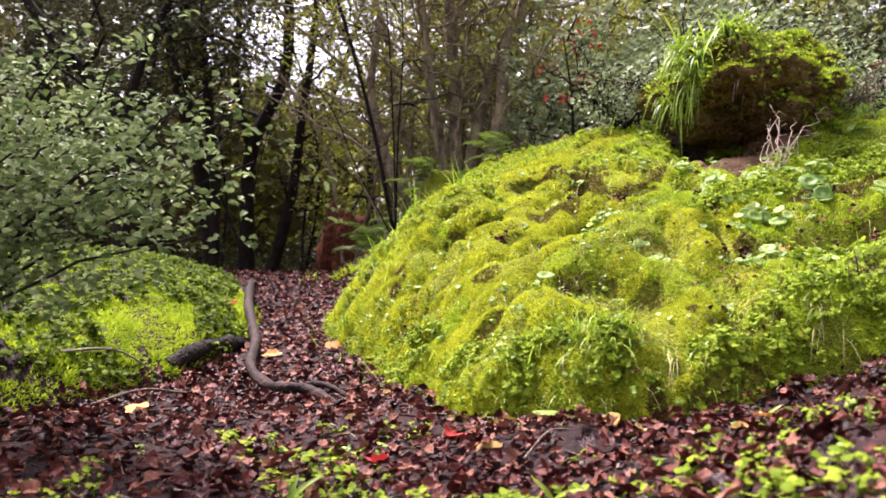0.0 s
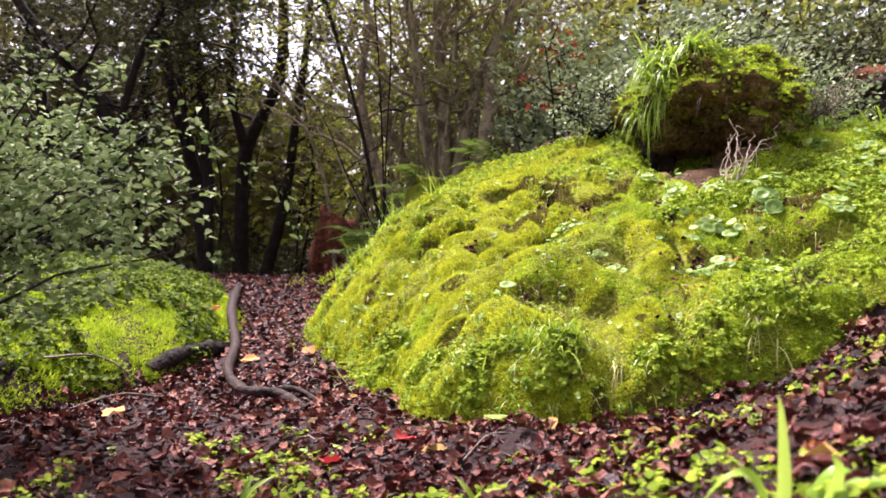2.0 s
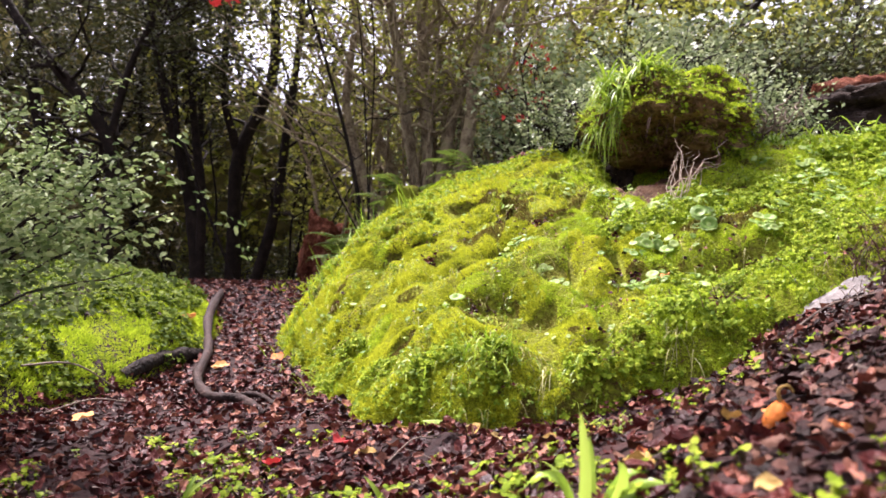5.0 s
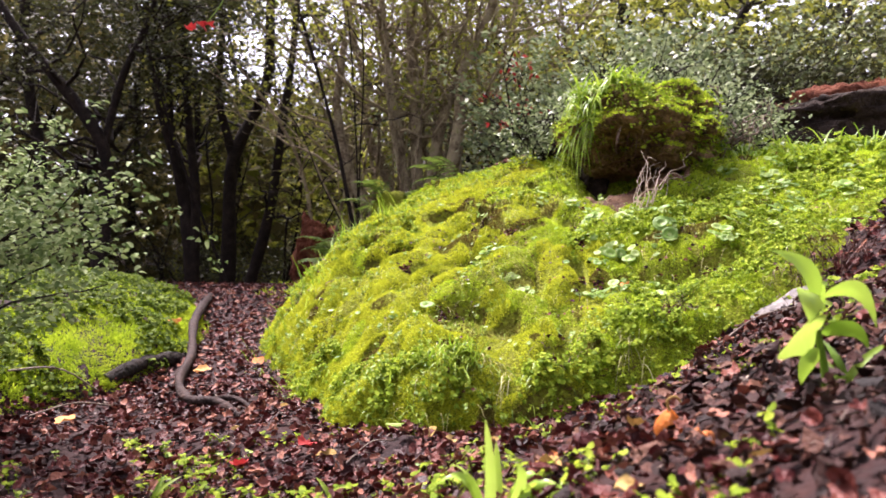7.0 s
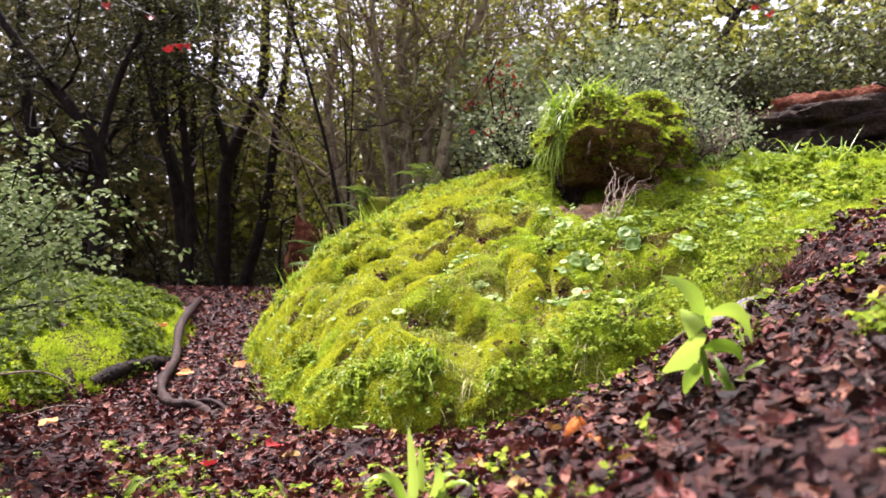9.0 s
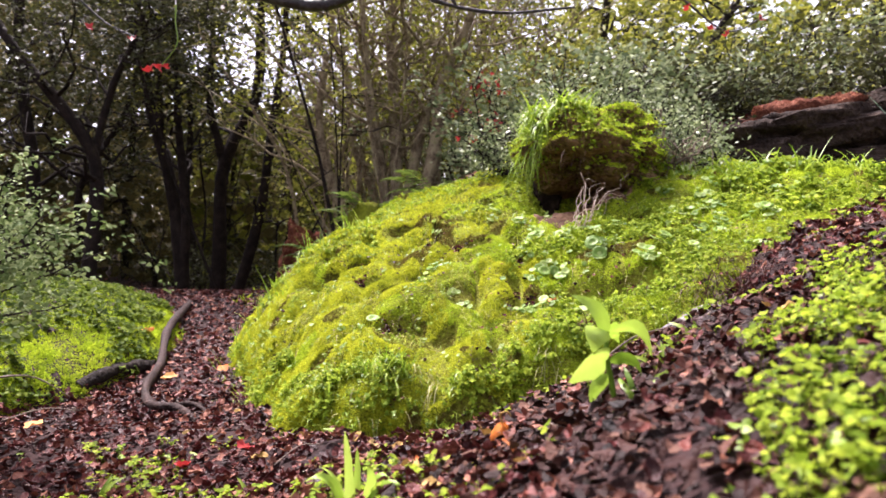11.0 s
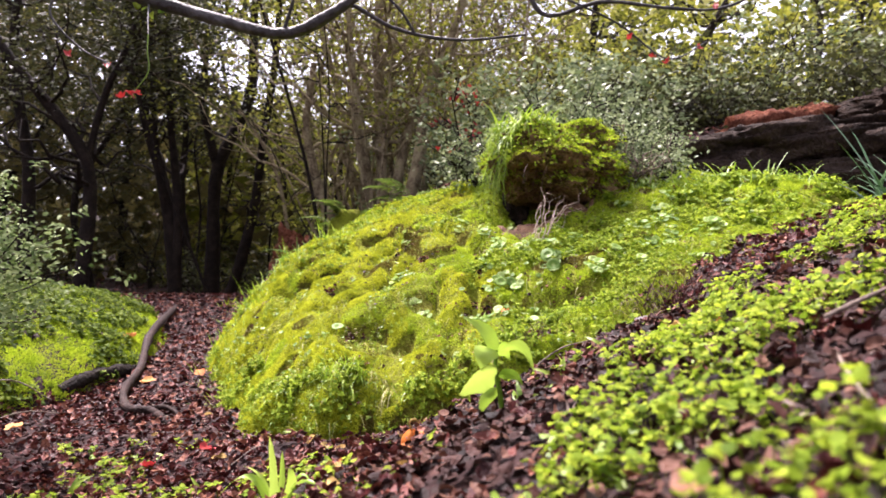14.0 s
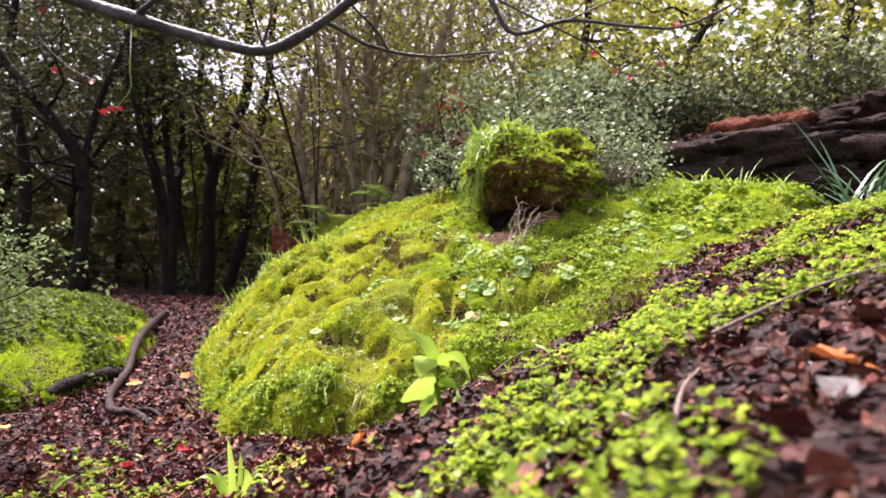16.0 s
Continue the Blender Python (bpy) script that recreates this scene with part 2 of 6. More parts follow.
def surface(name, colours, rough=0.7, scale=8.0, fine=60.0, bump=0.4, thin=0.0, vary="", spec=0.4, deep=0.01, loose=0.68):
    """A procedural surface. colours: dark to light, spread by two noises and, for loose pieces, by a value per island or per object.
    thin: the share of light that a leaf lets through."""
    m = bpy.data.materials.new(name)
    m.use_nodes = True
    n, l = m.node_tree.nodes, m.node_tree.links
    out, bsdf = n["Material Output"], n["Principled BSDF"]
    co = n.new("ShaderNodeTexCoord")
    big = n.new("ShaderNodeTexNoise")
    big.inputs["Scale"].default_value, big.inputs["Detail"].default_value = scale, 6
    small = n.new("ShaderNodeTexNoise")
    small.inputs["Scale"].default_value, small.inputs["Detail"].default_value = fine, 4
    geo = n.new("ShaderNodeNewGeometry")
    src = geo.outputs["Position"] if vary != "object" else co.outputs["Object"]
    l.new(src, big.inputs["Vector"])
    l.new(src, small.inputs["Vector"])
    mix = n.new("ShaderNodeMix")
    mix.inputs["Factor"].default_value = 0.4
    l.new(big.outputs["Fac"], mix.inputs[2])
    l.new(small.outputs["Fac"], mix.inputs[3])
    value = mix.outputs[0]
    if vary:
        if vary == "island":
            rnd = geo.outputs["Random Per Island"]
        else:
            rnd = n.new("ShaderNodeObjectInfo").outputs["Random"]
        blend = n.new("ShaderNodeMix")
        blend.inputs["Factor"].default_value = loose
        l.new(value, blend.inputs[2])
        l.new(rnd, blend.inputs[3])
        value = blend.outputs[0]
    lo, hi = (0.3, 0.7) if not vary else (0.12, 0.88) if loose > 0.5 else (0.25, 0.75)
    r = ramp(n, [(lo + (hi - lo) * i / (len(colours) - 1), c) for i, c in enumerate(colours)])
    l.new(value, r.inputs["Fac"])
    l.new(r.outputs["Color"], bsdf.inputs["Base Color"])
    rr = n.new("ShaderNodeMapRange")
    rr.inputs["To Min"].default_value, rr.inputs["To Max"].default_value = max(rough - 0.18, 0.05), min(rough + 0.15, 1)
    l.new(small.outputs["Fac"], rr.inputs["Value"])
    l.new(rr.outputs[0], bsdf.inputs["Roughness"])
    bsdf.inputs["Specular IOR Level"].default_value = spec
    b = n.new("ShaderNodeBump")
    b.inputs["Strength"].default_value, b.inputs["Distance"].default_value = bump, deep
    l.new(small.outputs["Fac"], b.inputs["Height"])
    l.new(b.outputs["Normal"], bsdf.inputs["Normal"])
    if thin:
        tr = n.new("ShaderNodeBsdfTranslucent")
        l.new(r.outputs["Color"], tr.inputs["Color"])
        sh = n.new("ShaderNodeMixShader")
        sh.inputs["Fac"].default_value = thin
        l.new(bsdf.outputs[0], sh.inputs[1])
        l.new(tr.outputs[0], sh.inputs[2])
        l.new(sh.outputs[0], out.inputs["Surface"])
    return m


EARTH = surface("wet_leaf_mould", [(0.008, 0.003, 0.003), (0.02, 0.007, 0.006), (0.04, 0.015, 0.011)], 0.8, 9, 70, 0.8, spec=0.15)
MOSS_BED = surface("moss_bed", [(0.05, 0.045, 0.008), (0.11, 0.115, 0.012), (0.18, 0.21, 0.016), (0.27, 0.31, 0.02)], 0.95, 6, 90, 1.0, spec=0.08, deep=0.015)
MOSS = surface("moss_fibres", [(0.12, 0.15, 0.010), (0.26, 0.31, 0.015), (0.40, 0.45, 0.02), (0.56, 0.58, 0.034), (0.32, 0.43, 0.028)], 0.85, 5.5, 24, 0.1, 0.42, "island", 0.12, loose=0.25)
MOSS_GREEN = surface("velvet_moss", [(0.09, 0.14, 0.009), (0.22, 0.32, 0.014), (0.36, 0.48, 0.022), (0.52, 0.62, 0.035), (0.28, 0.42, 0.03)], 0.85, 5.0, 24, 0.1, 0.42, "island", 0.12, loose=0.25)
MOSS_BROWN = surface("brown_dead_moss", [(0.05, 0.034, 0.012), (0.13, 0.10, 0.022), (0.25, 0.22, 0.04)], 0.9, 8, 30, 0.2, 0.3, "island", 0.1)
ROCK = surface("weathered_brown_rock", [(0.03, 0.018, 0.008), (0.11, 0.065, 0.03), (0.23, 0.14, 0.07), (0.16, 0.15, 0.04)], 0.92, 11, 55, 1.0, deep=0.04, spec=0.12)
DARK_ROCK = surface("dark_wet_rock", [(0.009, 0.006, 0.004), (0.028, 0.018, 0.013), (0.07, 0.048, 0.036)], 0.85, 5, 40, 1.0, deep=0.04, spec=0.12)
GREY_ROCK = surface("grey_rock_slab", [(0.06, 0.05, 0.045), (0.12, 0.105, 0.095), (0.2, 0.18, 0.165)], 0.7, 10, 80, 0.6)
RED_EARTH = surface("red_sandstone", [(0.04, 0.012, 0.007), (0.16, 0.05, 0.026), (0.36, 0.15, 0.085)], 0.9, 14, 60, 1.0, deep=0.04, spec=0.12)
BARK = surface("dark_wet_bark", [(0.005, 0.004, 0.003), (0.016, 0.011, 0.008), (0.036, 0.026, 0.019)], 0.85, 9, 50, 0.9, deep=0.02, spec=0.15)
LICHEN_BARK = surface("bark_with_pale_lichen", [(0.05, 0.036, 0.022), (0.14, 0.105, 0.062), (0.29, 0.24, 0.145), (0.22, 0.21, 0.09)], 0.95, 9, 45, 0.9, deep=0.02, spec=0.12)
GREY_BARK = surface("smooth_grey_bark", [(0.012, 0.010, 0.009), (0.035, 0.031, 0.029), (0.10, 0.096, 0.092)], 0.6, 9, 60, 0.8, spec=0.3)
TWIG = surface("dry_twig", [(0.05, 0.035, 0.025), (0.14, 0.10, 0.075), (0.26, 0.2, 0.15)], 0.8, 20, 120, 0.5, vary="island")
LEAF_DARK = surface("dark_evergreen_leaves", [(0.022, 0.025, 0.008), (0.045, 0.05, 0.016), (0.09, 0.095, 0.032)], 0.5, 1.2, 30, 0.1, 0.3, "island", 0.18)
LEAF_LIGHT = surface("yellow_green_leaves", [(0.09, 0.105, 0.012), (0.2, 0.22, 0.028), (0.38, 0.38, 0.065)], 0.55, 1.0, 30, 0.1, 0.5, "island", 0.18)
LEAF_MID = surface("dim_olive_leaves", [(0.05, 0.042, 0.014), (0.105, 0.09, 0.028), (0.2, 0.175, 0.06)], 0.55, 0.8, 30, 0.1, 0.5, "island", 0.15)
STRAP = surface("dark_green_strap_leaves", [(0.03, 0.07, 0.03), (0.06, 0.13, 0.05), (0.13, 0.22, 0.10)], 0.4, 5, 40, 0.1, 0.25, "island", 0.45)
PALE_TWIG = surface("bleached_twig", [(0.28, 0.2, 0.15), (0.45, 0.35, 0.27), (0.6, 0.5, 0.4)], 0.8, 30, 120, 0.4, spec=0.1)
LEAF_GREY = surface("grey_green_leaves", [(0.07, 0.105, 0.04), (0.18, 0.23, 0.10), (0.42, 0.48, 0.25)], 0.45, 1.5, 30, 0.1, 0.3, "island", 0.28)
LEAF_BUSH = surface("glossy_shrub_leaves", [(0.055, 0.095, 0.022), (0.15, 0.21, 0.065), (0.35, 0.42, 0.18)], 0.6, 4, 40, 0.15, 0.34, "island", 0.12)
LEAF_RED = surface("red_autumn_leaves", [(0.14, 0.008, 0.008), (0.3, 0.02, 0.02), (0.45, 0.06, 0.05)], 0.5, 10, 60, 0.2, 0.3, "island")
LITTER = surface("fallen_brown_leaves", [(0.008, 0.003, 0.002), (0.030, 0.006, 0.005), (0.074, 0.013, 0.011), (0.135, 0.036, 0.024), (0.31, 0.135, 0.08)], 0.45, 25, 160, 0.5, 0.05, "island", 0.17)
LITTER_ONE = surface("fallen_leaf", [(0.011, 0.003, 0.003), (0.038, 0.008, 0.007), (0.085, 0.019, 0.015), (0.14, 0.042, 0.028), (0.30, 0.14, 0.085)], 0.36, 25, 160, 0.5, 0.05, "object", 0.24)
LITTER_CRUMBS = surface("dark_leaf_crumbs", [(0.005, 0.003, 0.002), (0.014, 0.006, 0.004), (0.03, 0.011, 0.008), (0.06, 0.022, 0.014), (0.16, 0.08, 0.05)], 0.6, 25, 160, 0.5, 0.03, "island", 0.12)
LITTER_ORANGE = surface("fallen_orange_leaf", [(0.38, 0.11, 0.03), (0.55, 0.2, 0.06), (0.66, 0.34, 0.12)], 0.6, 20, 120, 0.4, 0.15, "object", 0.1)
CURLED = surface("curled_orange_leaf", [(0.36, 0.09, 0.015), (0.52, 0.15, 0.025), (0.62, 0.22, 0.05)], 0.6, 60, 160, 0.3, 0.3, "", 0.1)
LITTER_YELLOW = surface("fallen_yellow_leaf", [(0.28, 0.17, 0.045), (0.38, 0.25, 0.075), (0.44, 0.32, 0.13)], 0.6, 20, 120, 0.4, 0.15, "object", 0.1)
HERB = surface("fresh_green_herb", [(0.08, 0.14, 0.008), (0.2, 0.29, 0.016), (0.38, 0.46, 0.04)], 0.65, 6, 60, 0.1, 0.48, "island", 0.08)
# deep green, darker still for the shade that shrubs cast on the bank
HERB_SHADED = surface("deep_green_herb_with_shade", [(0.035, 0.065, 0.008), (0.085, 0.13, 0.011), (0.175, 0.23, 0.024)], 0.65, 5, 60, 0.1, 0.42, "island", 0.07)
HERB_ONE = surface("fresh_green_seedling", [(0.10, 0.19, 0.012), (0.2, 0.31, 0.022), (0.34, 0.44, 0.05)], 0.42, 20, 90, 0.15, 0.42, "object", 0.4)
SPROUT = surface("soft_pale_green_leaf", [(0.18, 0.33, 0.02), (0.31, 0.47, 0.045), (0.44, 0.58, 0.10)], 0.4, 20, 90, 0.15, 0.4, "object", 0.45)
GRASS = surface("green_grass_blades", [(0.09, 0.17, 0.01), (0.2, 0.32, 0.018), (0.36, 0.47, 0.05)], 0.45, 3, 40, 0.1, 0.38, "island", 0.35)
STRAND = surface("straw_coloured_strands", [(0.12, 0.11, 0.03), (0.32, 0.31, 0.10), (0.55, 0.52, 0.24)], 0.7, 20, 90, 0.1, 0.2, "island", 0.2)
DRY_GRASS = surface("dead_brown_grass", [(0.03, 0.012, 0.010), (0.08, 0.04, 0.03), (0.18, 0.11, 0.08)], 0.8, 10, 60, 0.2, 0.1, "island")
NAVEL = surface("pale_fleshy_leaf", [(0.13, 0.24, 0.04), (0.26, 0.39, 0.08), (0.45, 0.56, 0.19)], 0.45, 40, 120, 0.1, 0.46, "object", 0.25)
NAVEL_EYE = surface("pale_leaf_centre", [(0.30, 0.40, 0.12), (0.45, 0.53, 0.24)], 0.5, 40, 120, 0.1, 0.2, "object", 0.2)
FERN = surface("fern_fronds", [(0.05, 0.09, 0.012), (0.12, 0.19, 0.025), (0.22, 0.29, 0.05)], 0.5, 5, 50, 0.1, 0.4, "island")

# ---- setting ----
def spaced(lo, hi, fine, far):
    """Even steps from lo to hi, then ever wider ones out to far."""
    mid = np.arange(lo, hi + fine / 2, fine)
    out, d, s = [], 0.0, fine
    while d < far:
        s *= 1.22
        d += s
        out.append(d)
    out = np.array(out)
    return np.concatenate([lo - out[::-1], mid, mid[-1] + out])


gv, gf = grid(spaced(-2.4, 3.2, 0.035, 400), spaced(-1.6, 6.0, 0.035, 400), ground_z)
put("ground", mesh_of("ground", gv, [gf], EARTH, True), label="dark wet leaf mould of a forest floor with a trodden path", category="ground", kind="structure")

# outcrop with moss
rv, rf = grid(np.arange(-0.9, 2.71, 0.016), np.arange(1.4, 4.63, 0.016), lambda x, y: np.maximum(rock_z(x, y), ground_z(x, y) - 0.1))
outcrop = holder("mossy_rock", pose(0.7, 2.4, 0), "low domed rock outcrop thickly covered with bright moss", "rock")


def under(parent, name, me, label="", kind=""):
    ob = put(name, me, parent, label, kind=kind)
    ob.matrix_parent_inverse = parent.matrix_basis.inverted()
    return ob


under(outcrop, "rock_body", mesh_of("rock_body", rv, [rf], MOSS_BED, True))


def lump(centre, radii, turn, seed, amp=0.16, n=36, flat=0.0, strata=0.0):
    """A weathered block of stone: a ball pushed about by noise at three sizes, with ledges."""
    g = []
    for i in range(n + 1):
        a = math.pi * i / n
        for j in range(2 * n):
            b = math.pi * j / n
            d = Vector((math.sin(a) * math.cos(b), math.sin(a) * math.sin(b), math.cos(a)))
            q = d * 1.6 + Vector((seed, seed * 2.1, 0))
            k = 1 + amp * noise.noise(q) + amp * 0.5 * noise.noise(q * 2.6) + amp * 0.3 * abs(noise.noise(q * 6)) + amp * 0.15 * noise.noise(q * 14)
            k += 0.05 * math.floor(3 * noise.noise(Vector((seed, 0, d.z * 3)))) * 0.5
            k += strata * noise.noise(Vector((seed, d.x * 1.2 + d.y, d.z * 9))) + strata * 0.6 * noise.noise(Vector((d.x * 9, d.z * 22, seed)))
            s = [math.copysign(abs(c) ** (1 - flat), c) for c in d]
            g.append((s[0] * k * radii[0], s[1] * k * radii[1], s[2] * k * radii[2]))
    v = np.array(g) @ np.array(Euler([radians(a) for a in turn]).to_matrix()).T + np.array(centre)
    k = np.arange((n + 1) * 2 * n).reshape(n + 1, 2 * n)
    f = np.stack([k[:-1], k[1:], np.roll(k[1:], -1, 1), np.roll(k[:-1], -1, 1)], 2).reshape(-1, 4)
    return v, f


def stone(name, centre, radii, turn, seed, mat, label, amp=0.16, flat=0.2, n=30):
    v, f = lump(centre, radii, turn, seed, amp, n, flat)
    return put(name, mesh_of(name, v, [f], mat, True), label=label, category="rock")


BOULDER = lump((1.30, 3.16, 0.965), (0.33, 0.42, 0.185), (-3, 5, 8), 3.3, 0.40, 56, 0.08, 0.05)
boulder = holder("overhanging_rock", pose(1.42, 3.2, 0.75), "brown overhanging boulder crowned with grass above a dark hollow", "rock")
under(boulder, "rock_body", mesh_of("rock_body", BOULDER[0], [BOULDER[1]], ROCK, True))
# stones added at the sides to close the hollow and keep it dark
stone("supporting_rock", (1.12, 3.38, 0.78), (0.07, 0.12, 0.2), (0, 8, 10), 5.3, DARK_ROCK, "narrow dark stone added to close the hollow under the boulder", 0.35, 0.2, 18)
stone("supporting_rock", (1.47, 3.14, 0.78), (0.12, 0.2, 0.2), (0, 12, 20), 7.3, ROCK, "brown stone that props the overhanging boulder", 0.3, 0.2, 18)
ledge = holder("dark_ledge", pose(3.0, 4.2, 0.9), "dark wet ledge of layered rock slabs on the hillside", "rock")
for k, (c, r, t) in enumerate((((2.32, 4.12, 1.04), (0.45, 0.32, 0.18), (0, -8, 4)), ((2.95, 4.3, 1.2), (0.65, 0.42, 0.17), (4, -10, 8)), ((3.9, 4.55, 1.32), (0.8, 0.5, 0.17), (0, -6, 10)), ((3.1, 4.15, 0.95), (0.65, 0.33, 0.17), (0, -4, 2)), ((4.7, 4.9, 1.6), (0.8, 0.5, 0.3), (0, -10, 6)), ((3.9, 4.35, 1.15), (0.6, 0.35, 0.2), (0, 4, 2)))):
    v, f = lump(c, r, t, 8.1 + 1.7 * k, 0.4, 40, 0.35, 0.12)
    under(ledge, "slab", mesh_of("slab", v, [f], DARK_ROCK, True))
stone("red_boulder", (-1.1, 8.05, 0.27), (0.23, 0.26, 0.40), (0, 6, 12), 2.2, RED_EARTH, "red sandstone block beside the end of the path", 0.5, 0.4)
stone("red_cliff", (3.5, 5.25, 1.47), (0.5, 0.3, 0.2), (0, -12, 10), 6.2, RED_EARTH, "bare red earth face on the hillside", 0.8, 0.0)
stone("grey_slab", (1.34, 1.66, float(ground_z(np.array([1.34]), np.array([1.66]))[0]) + 0.005), (0.16, 0.08, 0.04), (14, -22, 25), 4.4, GREY_ROCK, "small bare grey slab between moss and fallen leaves", 0.2, 0.3)

# ---- trees ----
def trunk_set(line, r0, r1, n=18, sides=9):
    p = eased(line, n)
    s = np.linspace(0, 1, n)
    return tube(p, (r0 + (r1 - r0) * s ** 0.8) * (1 + 0.05 * rng.normal(size=n)), sides, 0.05), p


def clumps(centres, count, size, spread_r, flat=0.6):
    """Leaves strewn round twig ends: places, rotations, sizes."""
    c = np.repeat(np.asarray(centres, float), count, 0)
    off = rng.normal(size=c.shape) * spread_r * np.array([1, 1, flat])
    nrm = rng.normal(size=c.shape) * 0.7 + np.array([0, 0, 0.8])
    return c + off, turned(nrm, rng.uniform(0, 6.28, len(c))), size * rng.uniform(0.6, 1.3, len(c))


def tree(name, stems, mat, leaf, label, crown_from=1.6, leaves=26, leaf_size=0.07, twigs=9, reach=1.0, clump=0.22, group="woodland trees"):
    """stems: (points, radius at the foot, radius at the top). Side twigs leave the upper part of each and carry the crown."""
    base = stems[0][0][0]
    t = holder(name, pose(*base), label, "tree", group)
    ends, branch = [], []
    for k, (line, r0, r1) in enumerate(stems):
        s, p = trunk_set(line, r0, r1)
        under(t, "trunk" if k == 0 else "limb", mesh_of("trunk", s[0], [s[1]], mat, True))
        for _ in range(twigs):
            i = rng.integers(len(p) // 4, len(p))
            a = p[i]
            h = rng.uniform(0, 6.28)
            up = rng.uniform(0.1, 0.9)
            d = reach * rng.uniform(0.5, 1.3)
            b = a + d * np.array([math.cos(h), math.sin(h), up])
            line2 = bent(a, b, 8, 0.16)
            branch.append(tube(line2, np.linspace(0.35 * r0 * (1 - 0.6 * i / len(p)) + 0.004, 0.004, 8), 5))
            for _ in range(2):
                j = rng.integers(3, 8)
                c = line2[j] + d * 0.45 * np.append(rng.normal(size=2), rng.uniform(-0.2, 0.8))
                l3 = bent(line2[j], c, 5, 0.2)
                branch.append(tube(l3, np.linspace(0.006, 0.002, 5), 4))
                ends += [l3[2], l3[4]]
            ends += [line2[5], line2[7]]
    v, f = joined(branch)
    under(t, "twig_spray", mesh_of("twig_spray", v, f, mat, True), kind="stuff")
    ends = [e for e in ends if e[2] > crown_from]
    if ends and leaves:
        v, f = spread(RHOMB_V, RHOMB_F, *clumps(ends, leaves, leaf_size, clump))
        under(t, "crown", mesh_of("crown", v, [f], leaf), kind="stuff")
    return t


def foot(x, y):
    return float(ground_z(np.array([x]), np.array([y]))[0]) - 0.05


DARK = "dark slender evergreen trunk with a leafy crown"
tree("oak_tree", [([(-2.75, 10.1, -0.5), (-2.72, 10.1, 0.5), (-2.66, 10.1, 1.7), (-2.2, 10.2, 2.8), (-2.15, 10.2, 4.2), (-2.0, 10.4, 6.0)], 0.13, 0.05),
                  ([(-2.66, 10.1, 1.7), (-2.85, 10.0, 2.6), (-2.8, 10.0, 3.6), (-2.9, 10, 5.5)], 0.07, 0.03)], BARK, LEAF_DARK, "dark forked trunk at the end of the path", 2.6, 22, 0.075)
tree("oak_tree", [([(-2.35, 9.6, -0.3), (-2.02, 9.6, 0.9), (-1.85, 9.6, 2.1), (-1.7, 9.7, 3.4), (-1.6, 9.7, 5.5)], 0.085, 0.035)], BARK, LEAF_DARK, DARK, 2.3, 32, 0.075)
tree("oak_tree", [([(-2.72, 8.6, -0.2), (-2.82, 8.6, 1.0), (-3.15, 8.6, 2.3), (-3.3, 8.6, 3.5), (-3.3, 8.7, 5.5)], 0.10, 0.04),
                  ([(-2.72, 8.6, 0.0), (-2.66, 8.5, 1.0), (-2.75, 8.5, 2.0), (-2.8, 8.5, 3.1), (-2.7, 8.5, 5.0)], 0.07, 0.03),
                  ([(-2.76, 8.6, 0.4), (-2.95, 8.5, 1.8), (-3.0, 8.5, 3.5), (-2.9, 8.5, 5.0)], 0.05, 0.025)], BARK, LEAF_DARK, "clump of dark stems rising from one foot", 2.2, 40, 0.07)
tree("oak_tree", [([(-3.1, 6.9, 0.05), (-3.0, 6.9, 1.2), (-3.2, 6.8, 1.75), (-3.7, 6.7, 2.4), (-4.1, 6.7, 3.0)], 0.08, 0.04),
                  ([(-3.05, 6.9, 1.35), (-2.85, 6.9, 2.1), (-2.5, 6.8, 2.8), (-2.4, 6.8, 3.8)], 0.045, 0.02)], BARK, LEAF_DARK, "dark trunk that forks low and leans over", 2.0, 60, 0.055, 14)
tree("oak_tree", [([(-4.6, 8.4, 0.0), (-4.5, 8.4, 1.4), (-4.7, 8.4, 3.0), (-4.5, 8.5, 5.0)], 0.10, 0.04)], BARK, LEAF_DARK, DARK, 1.8, 45, 0.07)
tree("oak_tree", [([(-0.2, 7.9, 0.6), (-0.28, 7.9, 1.2), (-0.5, 7.9, 1.7), (-0.56, 7.9, 2.4), (-0.75, 7.9, 3.1), (-0.95, 8, 5.0)], 0.06, 0.035)], LICHEN_BARK, LEAF_LIGHT, "slender curved trunk with patches of lichen", 2.4, 16, 0.06)
tree("oak_tree", [([(0.12, 6.3, 0.75), (0.1, 6.3, 1.6), (0.06, 6.3, 2.5), (0.12, 6.3, 3.4), (0.2, 6.3, 5.0)], 0.065, 0.04),
                  ([(0.2, 6.3, 0.85), (0.35, 6.3, 1.6), (0.6, 6.3, 2.2), (0.85, 6.3, 2.8), (1.2, 6.3, 4.2)], 0.06, 0.03),
                  ([(0.02, 6.3, 0.9), (-0.1, 6.2, 1.7), (-0.2, 6.2, 2.6), (-0.25, 6.2, 4.0)], 0.05, 0.02)], LICHEN_BARK, LEAF_LIGHT, "thick grey-brown trunk with several stems and dry shoots", 2.5, 14, 0.05, 16)
tree("oak_tree", [([(0.32, 6.1, 0.80), (0.44, 6.1, 1.2), (0.5, 6.1, 1.6), (0.5, 6.1, 1.95)], 0.07, 0.05)], LICHEN_BARK, LEAF_LIGHT, "short leaning trunk covered with pale lichen", 9, 0, 0.05, 5)
tree("oak_tree", [([(-0.35, 6.3, 0.75), (-0.5, 6.3, 1.1), (-0.62, 6.3, 1.7), (-0.55, 6.3, 2.3)], 0.05, 0.03)], LICHEN_BARK, LEAF_LIGHT, "thin leaning trunk covered with pale lichen", 9, 0, 0.05, 6)

